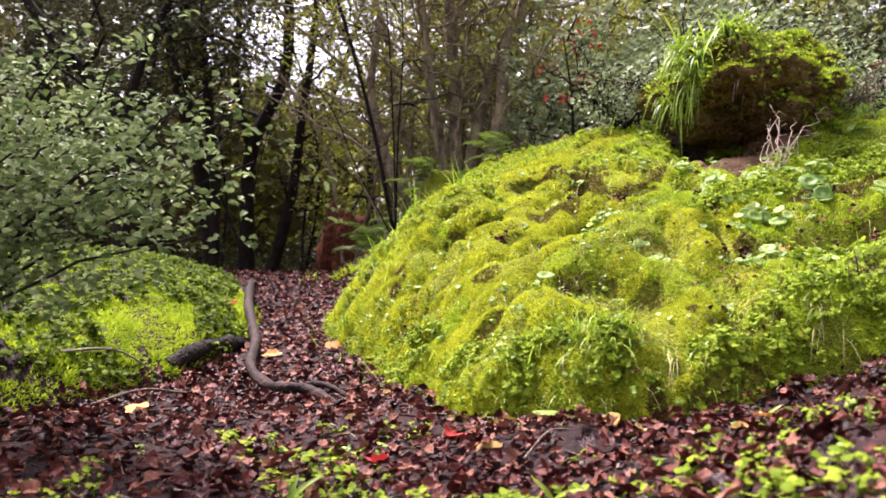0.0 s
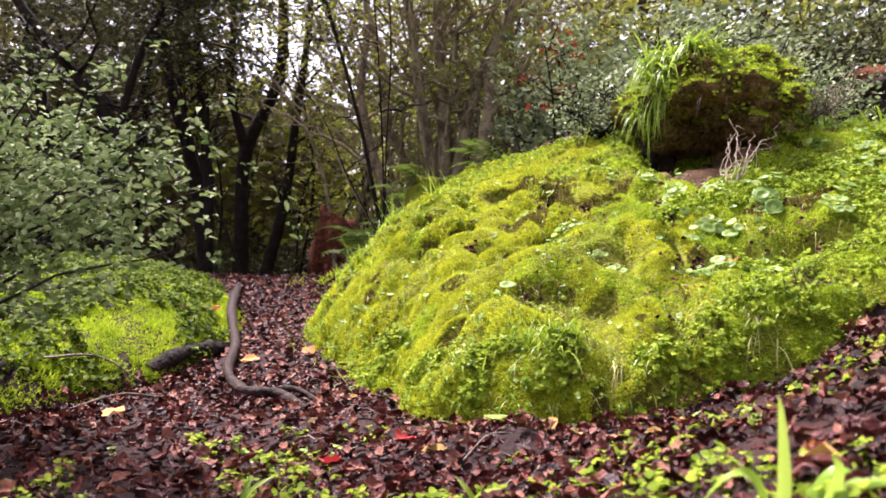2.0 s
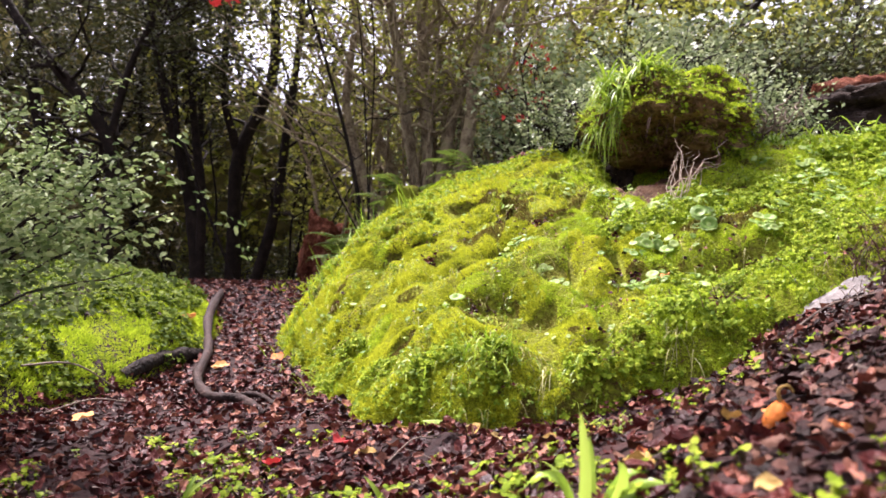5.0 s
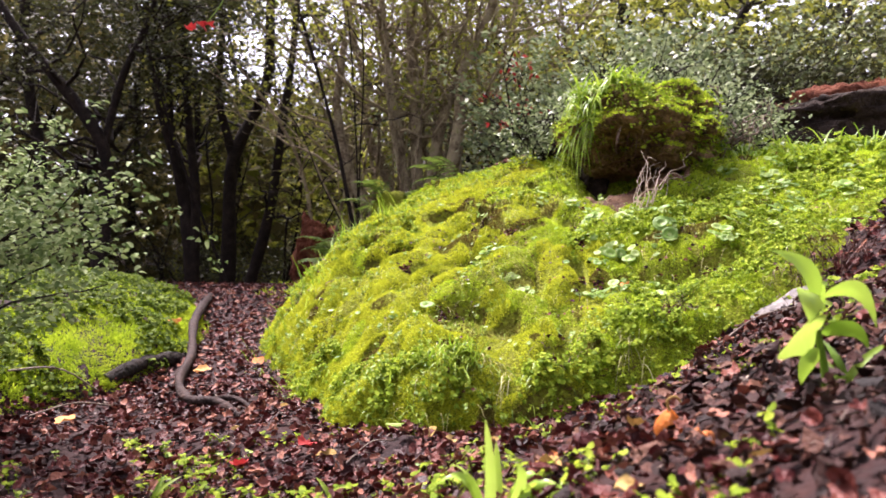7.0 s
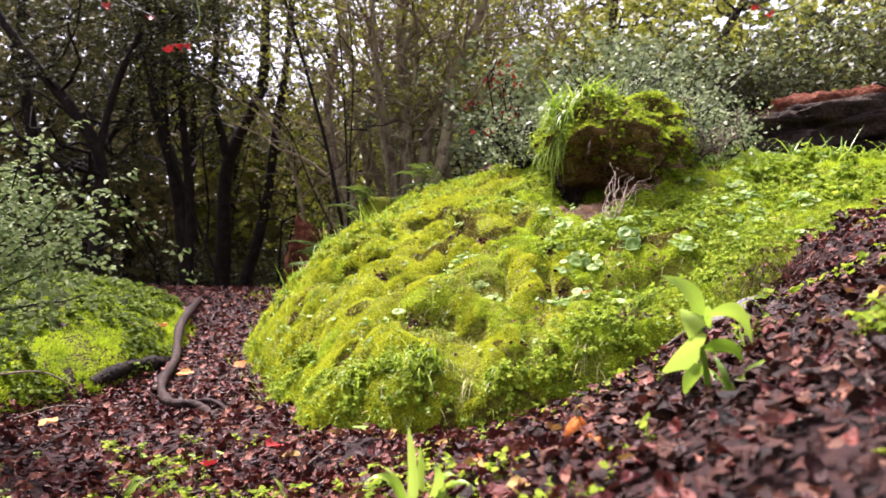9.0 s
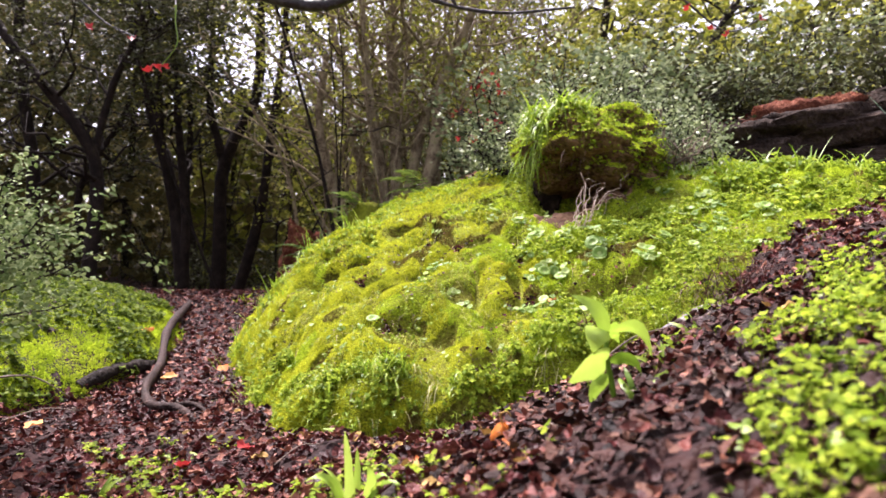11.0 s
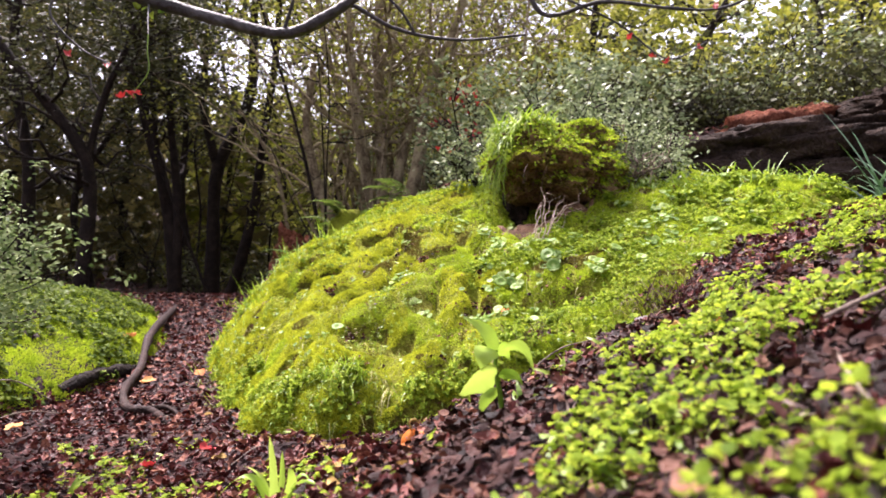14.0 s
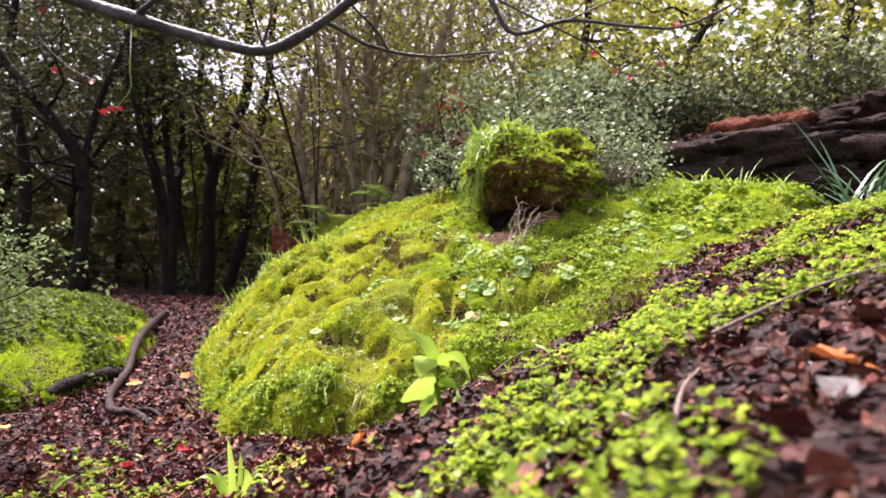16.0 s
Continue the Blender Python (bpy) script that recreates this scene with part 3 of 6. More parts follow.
# coppiced clumps on the crest: many thin arching stems from one foot
gc = np.random.default_rng(23)
for x, y in ((-0.45, 6.9), (-0.1, 6.6), (0.25, 6.9), (0.5, 6.5), (0.75, 6.9), (-0.3, 7.6), (0.2, 7.7), (0.95, 7.4), (-0.7, 8.2), (0.55, 8.3), (0.05, 6.15), (-0.4, 6.15)):
    z, stems = foot(x, y), []
    for _ in range(gc.integers(4, 7)):
        h, out, a = gc.uniform(1.4, 3.8), gc.uniform(0.4, 1.8), gc.uniform(0, 6.28)
        dx, dy = out * math.cos(a), 0.5 * out * math.sin(a)
        r = gc.uniform(0.008, 0.022)
        stems.append(([(x, y, z), (x + 0.22 * dx + gc.normal() * 0.04, y + 0.2 * dy, z + 0.3 * h), (x + 0.5 * dx + gc.normal() * 0.07, y + 0.5 * dy, z + 0.65 * h), (x + 1.2 * dx, y + dy, z + h)], r, r * 0.35))
    tree("coppice_clump", stems, LICHEN_BARK if gc.random() < 0.85 else BARK, LEAF_LIGHT, "clump of thin arching stems with few leaves", 1.7, 7, 0.05, 3, 0.6, 0.2, "coppice clumps")

# saplings behind, many thin stems
g = np.random.default_rng(21)
for _ in range(64):
    y = g.uniform(7.5, 15)
    x = g.uniform(-0.42, 0.22) * y + 0.3
    if x < -1.2 and g.random() < 0.6:
        continue
    z = foot(x, y)
    h = g.uniform(3.5, 6.0)
    lean = g.normal(size=2) * 1.7
    mid = (x + lean[0] * 0.15 + g.normal() * 0.28, y + lean[1] * 0.2, z + h * 0.35)
    top = (x + lean[0], y + lean[1], z + h)
    r = g.uniform(0.012, 0.034)
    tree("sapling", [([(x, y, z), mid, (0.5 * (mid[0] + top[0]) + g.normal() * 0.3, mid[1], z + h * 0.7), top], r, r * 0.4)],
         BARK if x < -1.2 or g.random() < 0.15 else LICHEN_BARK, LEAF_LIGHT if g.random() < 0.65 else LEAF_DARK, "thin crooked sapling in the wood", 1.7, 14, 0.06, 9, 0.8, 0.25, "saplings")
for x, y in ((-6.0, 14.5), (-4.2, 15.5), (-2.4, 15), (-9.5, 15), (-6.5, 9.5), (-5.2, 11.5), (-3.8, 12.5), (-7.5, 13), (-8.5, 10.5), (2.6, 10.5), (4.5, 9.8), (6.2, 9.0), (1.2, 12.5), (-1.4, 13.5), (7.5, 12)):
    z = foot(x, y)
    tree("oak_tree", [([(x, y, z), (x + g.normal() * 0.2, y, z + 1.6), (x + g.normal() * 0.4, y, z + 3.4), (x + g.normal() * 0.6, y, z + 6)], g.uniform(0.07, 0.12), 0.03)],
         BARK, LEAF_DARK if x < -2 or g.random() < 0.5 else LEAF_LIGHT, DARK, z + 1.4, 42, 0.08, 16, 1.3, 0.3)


# ---- shrubs ----
def shrub(name, base, size, leaf, label, stems=9, leaves=30, leaf_size=0.06, clump=0.12, template=(RHOMB_V, RHOMB_F), up=0.6, mat=BARK):
    t = holder(name, pose(*base), label, "shrub", "undergrowth")
    wood, ends = [], []
    for _ in range(stems):
        d = g.normal(size=3)
        d[2] = abs(d[2]) * up + 0.35
        d /= np.linalg.norm(d)
        tip = np.array(base) + d * np.array(size) * g.uniform(0.6, 1.0)
        line = bent(base, tip, 9, 0.12)
        wood.append(tube(line, np.linspace(0.012, 0.003, 9) * max(size) ** 0.5, 5))
        for j in range(3, 9):
            for _ in range(2):
                c = line[j] + g.normal(size=3) * np.array(size) * 0.2
                wood.append(tube(bent(line[j], c, 4, 0.1), (0.004, 0.003, 0.002, 0.0015), 4))
                ends.append(c)
    v, f = joined(wood)
    under(t, "twig_spray", mesh_of("twig_spray", v, f, mat, True), kind="stuff")
    v, f = spread(*template, *clumps(ends, leaves, leaf_size, clump, 0.8))
    under(t, "foliage", mesh_of("foliage", v, [f], leaf), kind="stuff")
    return t


GREY_L = "evergreen shrub with grey-green glossy leaves on the hillside"
for x, y, s in ((1.5, 4.6, 0.75), (2.1, 5.3, 0.75), (1.0, 5.3, 0.8), (3.6, 6.6, 1.1), (1.8, 6.4, 1.5), (3.0, 7.2, 1.7), (0.9, 7.2, 1.2), (4.6, 7.6, 1.7), (4.9, 5.9, 0.9), (6.0, 6.6, 1.4)):
    shrub("evergreen_shrub", (x, y, foot(x, y)), (s, s, s * 1.15), LEAF_GREY if s < 1.3 else LEAF_LIGHT, GREY_L, 13, 19, 0.046 + 0.010 * s, 0.045 * s + 0.02)
for x, y, s in ((1.72, 3.36, 0.32), (1.84, 3.22, 0.24), (1.95, 3.5, 0.28), (0.92, 3.72, 0.34), (1.2, 3.8, 0.4), (1.62, 3.7, 0.4)):
    shrub("evergreen_shrub", (x, y, float(surface_z(np.array([x]), np.array([y]))[0])), (s, s, s * 1.1), LEAF_GREY, "small evergreen shrub with pale leaves beside the boulder", 11, 12, 0.026, 0.04)
# dark leaves stand in for shade in the wood and the hillside recess
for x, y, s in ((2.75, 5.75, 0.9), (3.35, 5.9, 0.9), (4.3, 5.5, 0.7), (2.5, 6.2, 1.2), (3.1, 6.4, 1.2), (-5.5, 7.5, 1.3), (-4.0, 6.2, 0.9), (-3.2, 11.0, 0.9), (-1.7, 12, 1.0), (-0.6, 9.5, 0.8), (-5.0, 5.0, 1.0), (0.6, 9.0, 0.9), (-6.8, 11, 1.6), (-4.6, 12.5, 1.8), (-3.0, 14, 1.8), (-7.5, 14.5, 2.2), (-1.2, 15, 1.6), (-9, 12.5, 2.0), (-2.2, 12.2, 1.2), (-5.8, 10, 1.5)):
    shrub("dark_shrub", (x, y, foot(x, y)), (s, s, s), LEAF_DARK, "dark-leaved shrub added to fill a shaded part of the wood", 9, 16, 0.06, 0.16)

# far woods close the view; a mostly unseen canopy is added to shade the wood, open to the sky above the path
def leaf_cloud(name, pos, size, mat, label, lean=(0, -0.6, 0.4)):
    v, f = spread(RHOMB_V, RHOMB_F, pos, turned(rng.normal(size=pos.shape) + lean, rng.uniform(0, 6.28, len(pos))), size)
    put(name, mesh_of(name, v, [f], mat), label=label, category="woodland", kind="stuff")


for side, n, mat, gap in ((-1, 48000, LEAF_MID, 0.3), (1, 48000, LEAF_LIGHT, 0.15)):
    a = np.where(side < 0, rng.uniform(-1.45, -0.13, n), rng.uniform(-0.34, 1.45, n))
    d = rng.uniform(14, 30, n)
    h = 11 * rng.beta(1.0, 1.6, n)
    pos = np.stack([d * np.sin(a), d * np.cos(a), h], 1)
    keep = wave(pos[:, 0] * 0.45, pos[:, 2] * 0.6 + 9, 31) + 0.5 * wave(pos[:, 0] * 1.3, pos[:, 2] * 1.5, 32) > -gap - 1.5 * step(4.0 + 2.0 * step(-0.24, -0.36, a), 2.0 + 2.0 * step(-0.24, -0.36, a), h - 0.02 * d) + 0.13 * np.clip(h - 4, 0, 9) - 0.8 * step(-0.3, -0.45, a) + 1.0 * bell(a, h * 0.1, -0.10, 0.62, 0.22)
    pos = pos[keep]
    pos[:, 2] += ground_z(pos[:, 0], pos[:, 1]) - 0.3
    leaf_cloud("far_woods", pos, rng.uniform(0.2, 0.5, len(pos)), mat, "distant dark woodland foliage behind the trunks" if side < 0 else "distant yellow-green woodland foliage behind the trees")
n = 8000
pos = np.stack([rng.uniform(-14, 9, n), rng.uniform(6.5, 22, n), rng.uniform(0, 2.6, n)], 1)
pos = pos[(pos[:, 0] < 0.4 - 0.16 * pos[:, 1]) & (wave(pos[:, 0] * 0.5, pos[:, 1] * 0.5, 33) > -0.55)]
pos[:, 2] += 4.2 + 0.16 * np.clip(pos[:, 1] - 8, 0, 20)
leaf_cloud("woodland_canopy", pos, rng.uniform(0.15, 0.4, len(pos)), LEAF_DARK, "mostly unseen leaf layer added to shade the wood", (0, 0, 1.2))
n = 26000
pos = np.stack([rng.uniform(-2.6, 2.6, n), rng.uniform(7.6, 12.5, n), 0.4 + 4.6 * rng.random(n)], 1)
k = wave(pos[:, 0] * 1.1, pos[:, 2] * 1.2 + pos[:, 1] * 0.7, 36) + 0.6 * wave(pos[:, 0] * 3.2, pos[:, 2] * 3.2, 37)
pos = pos[(k > 0.1 + 0.6 * step(2.6, 3.8, pos[:, 2])) & (pos[:, 0] > -0.75 - 0.12 * pos[:, 1])]
pos[:, 2] += ground_z(pos[:, 0], pos[:, 1])
leaf_cloud("thicket_foliage", pos, rng.uniform(0.035, 0.085, len(pos)), LEAF_LIGHT, "sparse yellow-green foliage of the thicket behind the rock", (0, -0.3, 0.8))
n = 9000
pos = np.stack([rng.uniform(-9, -0.9, n), rng.uniform(7.5, 13, n), 4.6 * rng.beta(1.3, 1.0, n)], 1)
k = wave(pos[:, 0] * 0.9, pos[:, 2] * 1.1 + pos[:, 1], 34) + 0.6 * wave(pos[:, 0] * 2.6, pos[:, 2] * 2.6, 35)
pos = pos[(k > 0.3) & (pos[:, 2] > 2.5) & (np.abs(pos[:, 0] + 0.14 * pos[:, 1]) > 0.2)]
leaf_cloud("shade_foliage", pos, rng.uniform(0.05, 0.11, len(pos)), LEAF_DARK, "dark evergreen sprays hanging between the trunks", (0, 0, 0.8))


# ---- cover of the ground ----
def on_rock(x, y):
    return (rock_z(x, y) > ground_z(x, y) - 0.01) & (x > -0.85) & (x < 2.65) & (y > 1.45) & (y < 4.55)


def bank_r2(x, y):
    return ((x + 1.75) / 1.0) ** 2 + ((y - 2.7) / 1.5) ** 2


def strewn(n, x0, x1, y0, y1, gen, ok):
    x, y = gen.uniform(x0, x1, n), gen.uniform(y0, y1, n)
    k = ok(x, y)
    return x[k], y[k]


def litter_here(x, y):
    return ~on_rock(x, y) & (bank_r2(x, y) > 0.97) & ((y < 3.4) | (x < 0.1 - 0.15 * y))


def lay(x, y, gen, tilt, lift):
    """Places and turns of loose leaves that lie on the ground."""
    nrm = slope_of(ground_z, x, y) + gen.normal(size=(len(x), 3)) * tilt
    nrm[:, 2] = np.abs(nrm[:, 2]) + 0.15
    return np.stack([x, y, ground_z(x, y) + 0.004 + gen.random(len(x)) * lift], 1), turned(nrm, gen.uniform(0, 6.28, len(x)))


def crumb_share(x, y):
    """Share of crumbled dark leaves: most on the slope under the seedlings."""
    return step(0.35, 0.7, x - 0.12 * y) * step(1.7, 1.2, y)


litter = holder("leaf_litter", pose(0, 1.5, -0.1), "wet dark red-brown fallen leaves carpeting the path and slope", "leaf litter")
gl = np.random.default_rng(40)
bed, crumbs = [], []
for s in range(7):
    x, y = strewn(4700, -2.0, 2.4, -1.0, 2.3, gl, lambda x, y: litter_here(x, y) & (gl.random(len(x)) > 0.72 * crumb_share(x, y)))
    p, r = lay(x, y, gl, 0.55, 0.024)
    v, t = lobed((5, 3, 4, 2, 5, 3, 4)[s], (0.42, 0.3, 0.25, 0.1, 0.5, 0.2, 0.35)[s], (0.9, 0.5, 1.3, 0.8, 0.4, 1.6, 1.0)[s], 50 + s, (0.85, 0.6, 0.7, 0.5, 0.9, 0.65, 0.55)[s])
    bed.append(spread(v, t, p, r, gl.uniform(0.010, 0.040, len(x))))
for s in range(3):
    x, y = strewn(5200, 0.3, 2.0, -0.5, 1.7, gl, lambda x, y: litter_here(x, y) & (gl.random(len(x)) < crumb_share(x, y)))
    p, r = lay(x, y, gl, 0.6, 0.03)
    v = np.array(OVAL_V) * (1, (0.8, 1.2, 1.0)[s], (2.0, 1.0, -1.5)[s]) - (0.5, 0, 0)
    crumbs.append(spread(v, OVAL_F, p, r, gl.uniform(0.008, 0.03, len(x))))
    x, y = strewn(6500, -2.6, 0.2, 2.2, 7.0, gl, litter_here)
    p, r = lay(x, y, gl, 0.33, 0.02)
    v, t = lobed(2, 0.25, (0.6, 1.2, 0.9)[s], 70 + s, (0.7, 0.85, 0.55)[s])
    bed.append(spread(v, t, p, r, gl.uniform(0.02, 0.042, len(x))))
x, y = strewn(9000, -9, 6, 4.4, 15, gl, lambda x, y: ~on_rock(x, y))
p, r = lay(x, y, gl, 0.3, 0.02)
bed.append(spread(RHOMB_V, RHOMB_F, p, r, gl.uniform(0.05, 0.1, len(x))))
x, y = strewn(9000, 0, 6, 3.0, 7, gl, lambda x, y: ~on_rock(x, y))
p, r = lay(x, y, gl, 0.4, 0.03)
bed.append(spread(RHOMB_V, RHOMB_F, p, r, gl.uniform(0.03, 0.08, len(x))))
v, f = joined(bed)
x, y = strewn(4200, -2.0, 2.4, -1.0, 3.4, gl, litter_here)
q, r = lay(x, y, gl, 0.25, 0.03)
bits = spread([(-0.5, 0.03, 0), (-0.5, -0.03, 0), (0.1, 0.0, 0.07), (0.5, 0.06, 0.02), (0.5, 0.0, 0.05)], [(0, 1, 2), (2, 3, 4)], q, r, gl.uniform(0.015, 0.07, len(x)))
under(litter, "leaf_bed", mesh_of("leaf_bed", v, f, LITTER), kind="stuff")
v, f = joined(crumbs)
under(litter, "leaf_crumbs", mesh_of("leaf_crumbs", v, f, LITTER_CRUMBS), "black-brown crumbled leaves", "stuff")
under(litter, "stalk_debris", mesh_of("stalk_debris", bits[0], [bits[1]], TWIG), kind="stuff")

single = []
for s in range(8):
    v, t = lobed((5, 3, 4, 2, 6, 5, 3, 2)[s], (0.5, 0.3, 0.3, 0.08, 0.4, 0.35, 0.2, 0.15)[s], (0.8, 1.4, 0.5, 1.0, 1.2, 0.3, 1.7, 0.6)[s], 90 + s, (0.9, 0.6, 0.7, 0.55, 0.8, 0.85, 0.6, 0.5)[s])
    single.append(mesh_of("leaf", v, [t], LITTER_ONE, True))
x, y = strewn(900, -0.9, 1.6, -0.5, 1.6, gl, lambda x, y: litter_here(x, y) & (np.abs(x + y) > 0.25) & (gl.random(len(x)) > 0.7 * crumb_share(x, y)))
p, r = lay(x[:290], y[:290], gl, 0.3, 0.02)
for k in range(len(p)):
    m = Matrix(r[k].tolist()).to_4x4()
    m.translation = Vector(p[k]) + Vector((0, 0, 0.018))
    ob = under(litter, "leaf", single[k % 8])
    ob.matrix_basis = m @ Matrix.Scale(gl.uniform(0.022, 0.04), 4)


def lone_leaf(x, y, size, mat, label, shape, tilt=(10, 10), lift=0.03):
    v, t = lobed(*shape)
    z = float(surface_z(np.array([x]), np.array([y]))[0]) + lift
    ob = put("fallen_leaf", mesh_of("fallen_leaf", v * size, [t], mat, True), label=label, category="leaf", group="bright fallen leaves")
    ob.matrix_basis = pose(x, y, z, tilt[0], tilt[1], gl.uniform(0, 360))
    return ob


curl_z = float(ground_z(np.array([0.654]), np.array([0.61]))[0])
curl = holder("curled_leaf", pose(0.654, 0.61, curl_z), "curled orange fallen leaf with a pale hooked stalk", "leaf")
u, w = np.meshgrid(np.linspace(0.02, 0.97, 12), np.linspace(0, 5.6, 26), indexing="ij")
rad = 0.019 * np.sin(np.pi * u ** 0.8) ** 0.6 * (1 + 0.05 * np.sin(5 * w + 4 * u)) * (1 - 0.05 * w / 5.6)
v = np.stack([rad * np.cos(w) + 0.004 * u, 0.8 * rad * np.sin(w), 0.004 + 0.043 * u + 0.002 * np.sin(3 * w)], 2).reshape(-1, 3)
k = np.arange(u.size).reshape(u.shape)
put("blade", mesh_of("blade", v, [np.stack([k[:-1, :-1], k[1:, :-1], k[1:, 1:], k[:-1, 1:]], 2).reshape(-1, 4)], CURLED, True), curl)
v, f = tube(eased([(0.004, 0, 0.045), (0.000, -0.002, 0.060), (0.010, -0.003, 0.066), (0.018, -0.002, 0.058)], 12), np.linspace(0.0022, 0.0016, 12), 6)
put("stalk", mesh_of("stalk", v, [f], LITTER_YELLOW, True), curl, "pale hooked stalk")
for x, y, s in ((0.33, 1.40, 0.055), (0.375, 1.385, 0.045), (0.452, 1.116, 0.04), (0.084, 1.33, 0.05), (-0.204, 1.6, 0.03), (0.15, 1.6, 0.04), (-0.15, 1.95, 0.03)):
    lone_leaf(x, y, s, LITTER_YELLOW, "pale yellow fallen leaf on the brown litter", (2, 0.15, 0.7, int(s * 999), 0.6), (gl.uniform(10, 40), gl.uniform(-20, 20)))
for x, y, s in ((-0.394, 2.587, 0.07), (-0.578, 2.448, 0.07), (-0.709, 1.678, 0.07), (-0.85, 2.9, 0.08), (1.19, -0.16, 0.07), (0.95, 2.02, 0.04), (0.55, 1.25, 0.05)):
    lone_leaf(x, y, s, LITTER_ORANGE, "orange-brown fallen leaf lying flat", (4, 0.3, 0.5, int(x * 99) + 200, 0.75), (gl.uniform(-15, 25), gl.uniform(-15, 15)))
for x, y, s in ((0.02, 1.42, 0.06), (-0.12, 1.33, 0.045)):
    lone_leaf(x, y, s, LEAF_RED, "wet crimson fallen leaf", (5, 0.45, 0.8, int(x * 99) + 300, 0.85), (20, 10))
for x, y, s in ((1.117, -0.285, 0.04), (1.05, -0.33, 0.06), (1.15, -0.38, 0.06), (1.22, -0.2, 0.055)):
    lone_leaf(x, y, s, GREY_ROCK if s < 0.05 else LITTER_ONE, "grey rounded leaf on the slope" if s < 0.05 else "broad brown fallen leaf", (2, 0.06, 0.5, int(s * 999) + 400, 0.85), (10, -22), 0.035)

gf = np.random.default_rng(63)
fx, fy = strewn(120, 0.1, 1.2, 0.3, 1.55, gf, litter_here)
for k in range(min(46, len(fx))):
    lone_leaf(fx[k], fy[k], gf.uniform(0.022, 0.045), (LITTER_ONE, LITTER_YELLOW, LITTER_ONE, LITTER_ORANGE, LITTER_ONE)[k % 5] if k % 10 < 7 else LITTER_ONE, ("wet red-brown fallen leaf", "pale yellow fallen leaf on the brown litter", "wet red-brown fallen leaf", "orange-brown fallen leaf lying flat", "wet red-brown fallen leaf")[k % 5] if k % 10 < 7 else "wet red-brown fallen leaf",
              (2 + k % 4, 0.25, 0.8, 700 + k, 0.7), (gf.uniform(-30, 40), gf.uniform(-30, 30)), 0.026)

# moss on the outcrop and on the bank
TUFT_V, TUFT_F = [], []
for k in range(3):
    a = 2.09 * k + 0.4 * (k % 2)
    c, s = math.cos(a), math.sin(a)
    i = len(TUFT_V)
    TUFT_V += [(-0.16 * s, 0.16 * c, 0), (0.16 * s, -0.16 * c, 0), (0.55 * c, 0.55 * s, 0.75 + 0.15 * (k % 2))]
    TUFT_F.append((i, i + 1, i + 2))


def bare(x, y):
    return wave(x * 6.5, y * 6.5, 61) + 0.7 * wave(x * 17, y * 17, 62)


def hollow(x, y):
    return ((x - 1.22 + 0.02 * wave(x * 11, y * 11, 65)) / 0.255) ** 2 + ((y - 2.95 - 0.25 * (x - 1.22)) / 0.27) ** 2 < 1


def moss_cover(x, y, f, lo, hi, gen):
    # tufts thinned in the creases: the darker bed there adds to their shade
    tops = cushions(x + 0.02 * wave(x * 9, y * 9, 15), y, 0.21, 12)
    small = cushions(x + 0.012 * wave(x * 17, y * 17, 16), y * 0.8, 0.10, 14)
    k = ((tops > 0.16) & (small > 0.3)) | (gen.random(len(x)) < 0.3)
    x, y, tops = x[k], y[k], tops[k]
    n = slope_of(f, x, y, 0.015)
    p = np.stack([x, y, f(x, y) - 0.002], 1)
    size = gen.uniform(lo, hi, len(x)) * (1 + 0.4 * wave(x * 11, y * 11, 63)) * (0.75 + 0.4 * tops)
    return spread(TUFT_V, TUFT_F, p, turned(n + gen.normal(size=n.shape) * 0.35, gen.uniform(0, 6.28, len(x))), size)


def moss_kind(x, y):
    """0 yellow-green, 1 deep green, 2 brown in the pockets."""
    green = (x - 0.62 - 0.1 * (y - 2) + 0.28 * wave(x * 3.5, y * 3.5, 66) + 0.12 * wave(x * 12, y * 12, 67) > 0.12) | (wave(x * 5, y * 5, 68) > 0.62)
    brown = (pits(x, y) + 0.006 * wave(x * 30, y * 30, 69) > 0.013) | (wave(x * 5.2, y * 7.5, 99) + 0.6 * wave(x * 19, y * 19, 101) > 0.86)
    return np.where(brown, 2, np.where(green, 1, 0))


gm = np.random.default_rng(41)
# tufts thinned in the pits as well, to make them read as shaded
x, y = strewn(330000, -0.85, 2.4, 1.5, 2.75, gm, lambda x, y: on_rock(x, y) & (bare(x, y) < 1.2) & ~hollow(x, y) & (gully(x, y) < 0.03) & (gm.random(len(x)) > 0.7 * (pits(x, y) > 0.018)))
MOSS_LAID = [(x, y, 0.005, 0.0095)]
x, y = strewn(110000, -0.85, 2.65, 2.75, 4.4, gm, lambda x, y: on_rock(x, y) & (bare(x, y) < 1.2) & ~hollow(x, y) & (gully(x, y) < 0.03) & (gm.random(len(x)) > 0.7 * (pits(x, y) > 0.018)))
MOSS_LAID.append((x, y, 0.009, 0.016))
x, y = strewn(150000, -0.7, 0.6, 1.5, 3.3, gm, lambda x, y: on_rock(x, y) & (bare(x, y) < 1.2))
k = slope_of(rock_z, x, y, 0.03)[:, 2] < 0.72
MOSS_LAID.append((x[k], y[k], 0.007, 0.012))
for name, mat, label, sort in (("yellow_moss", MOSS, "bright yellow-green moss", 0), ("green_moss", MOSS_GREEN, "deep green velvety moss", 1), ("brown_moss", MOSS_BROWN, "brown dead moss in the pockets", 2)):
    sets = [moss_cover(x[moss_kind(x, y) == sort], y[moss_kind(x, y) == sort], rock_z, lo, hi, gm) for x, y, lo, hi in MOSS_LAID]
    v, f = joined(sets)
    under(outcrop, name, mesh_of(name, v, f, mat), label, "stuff")
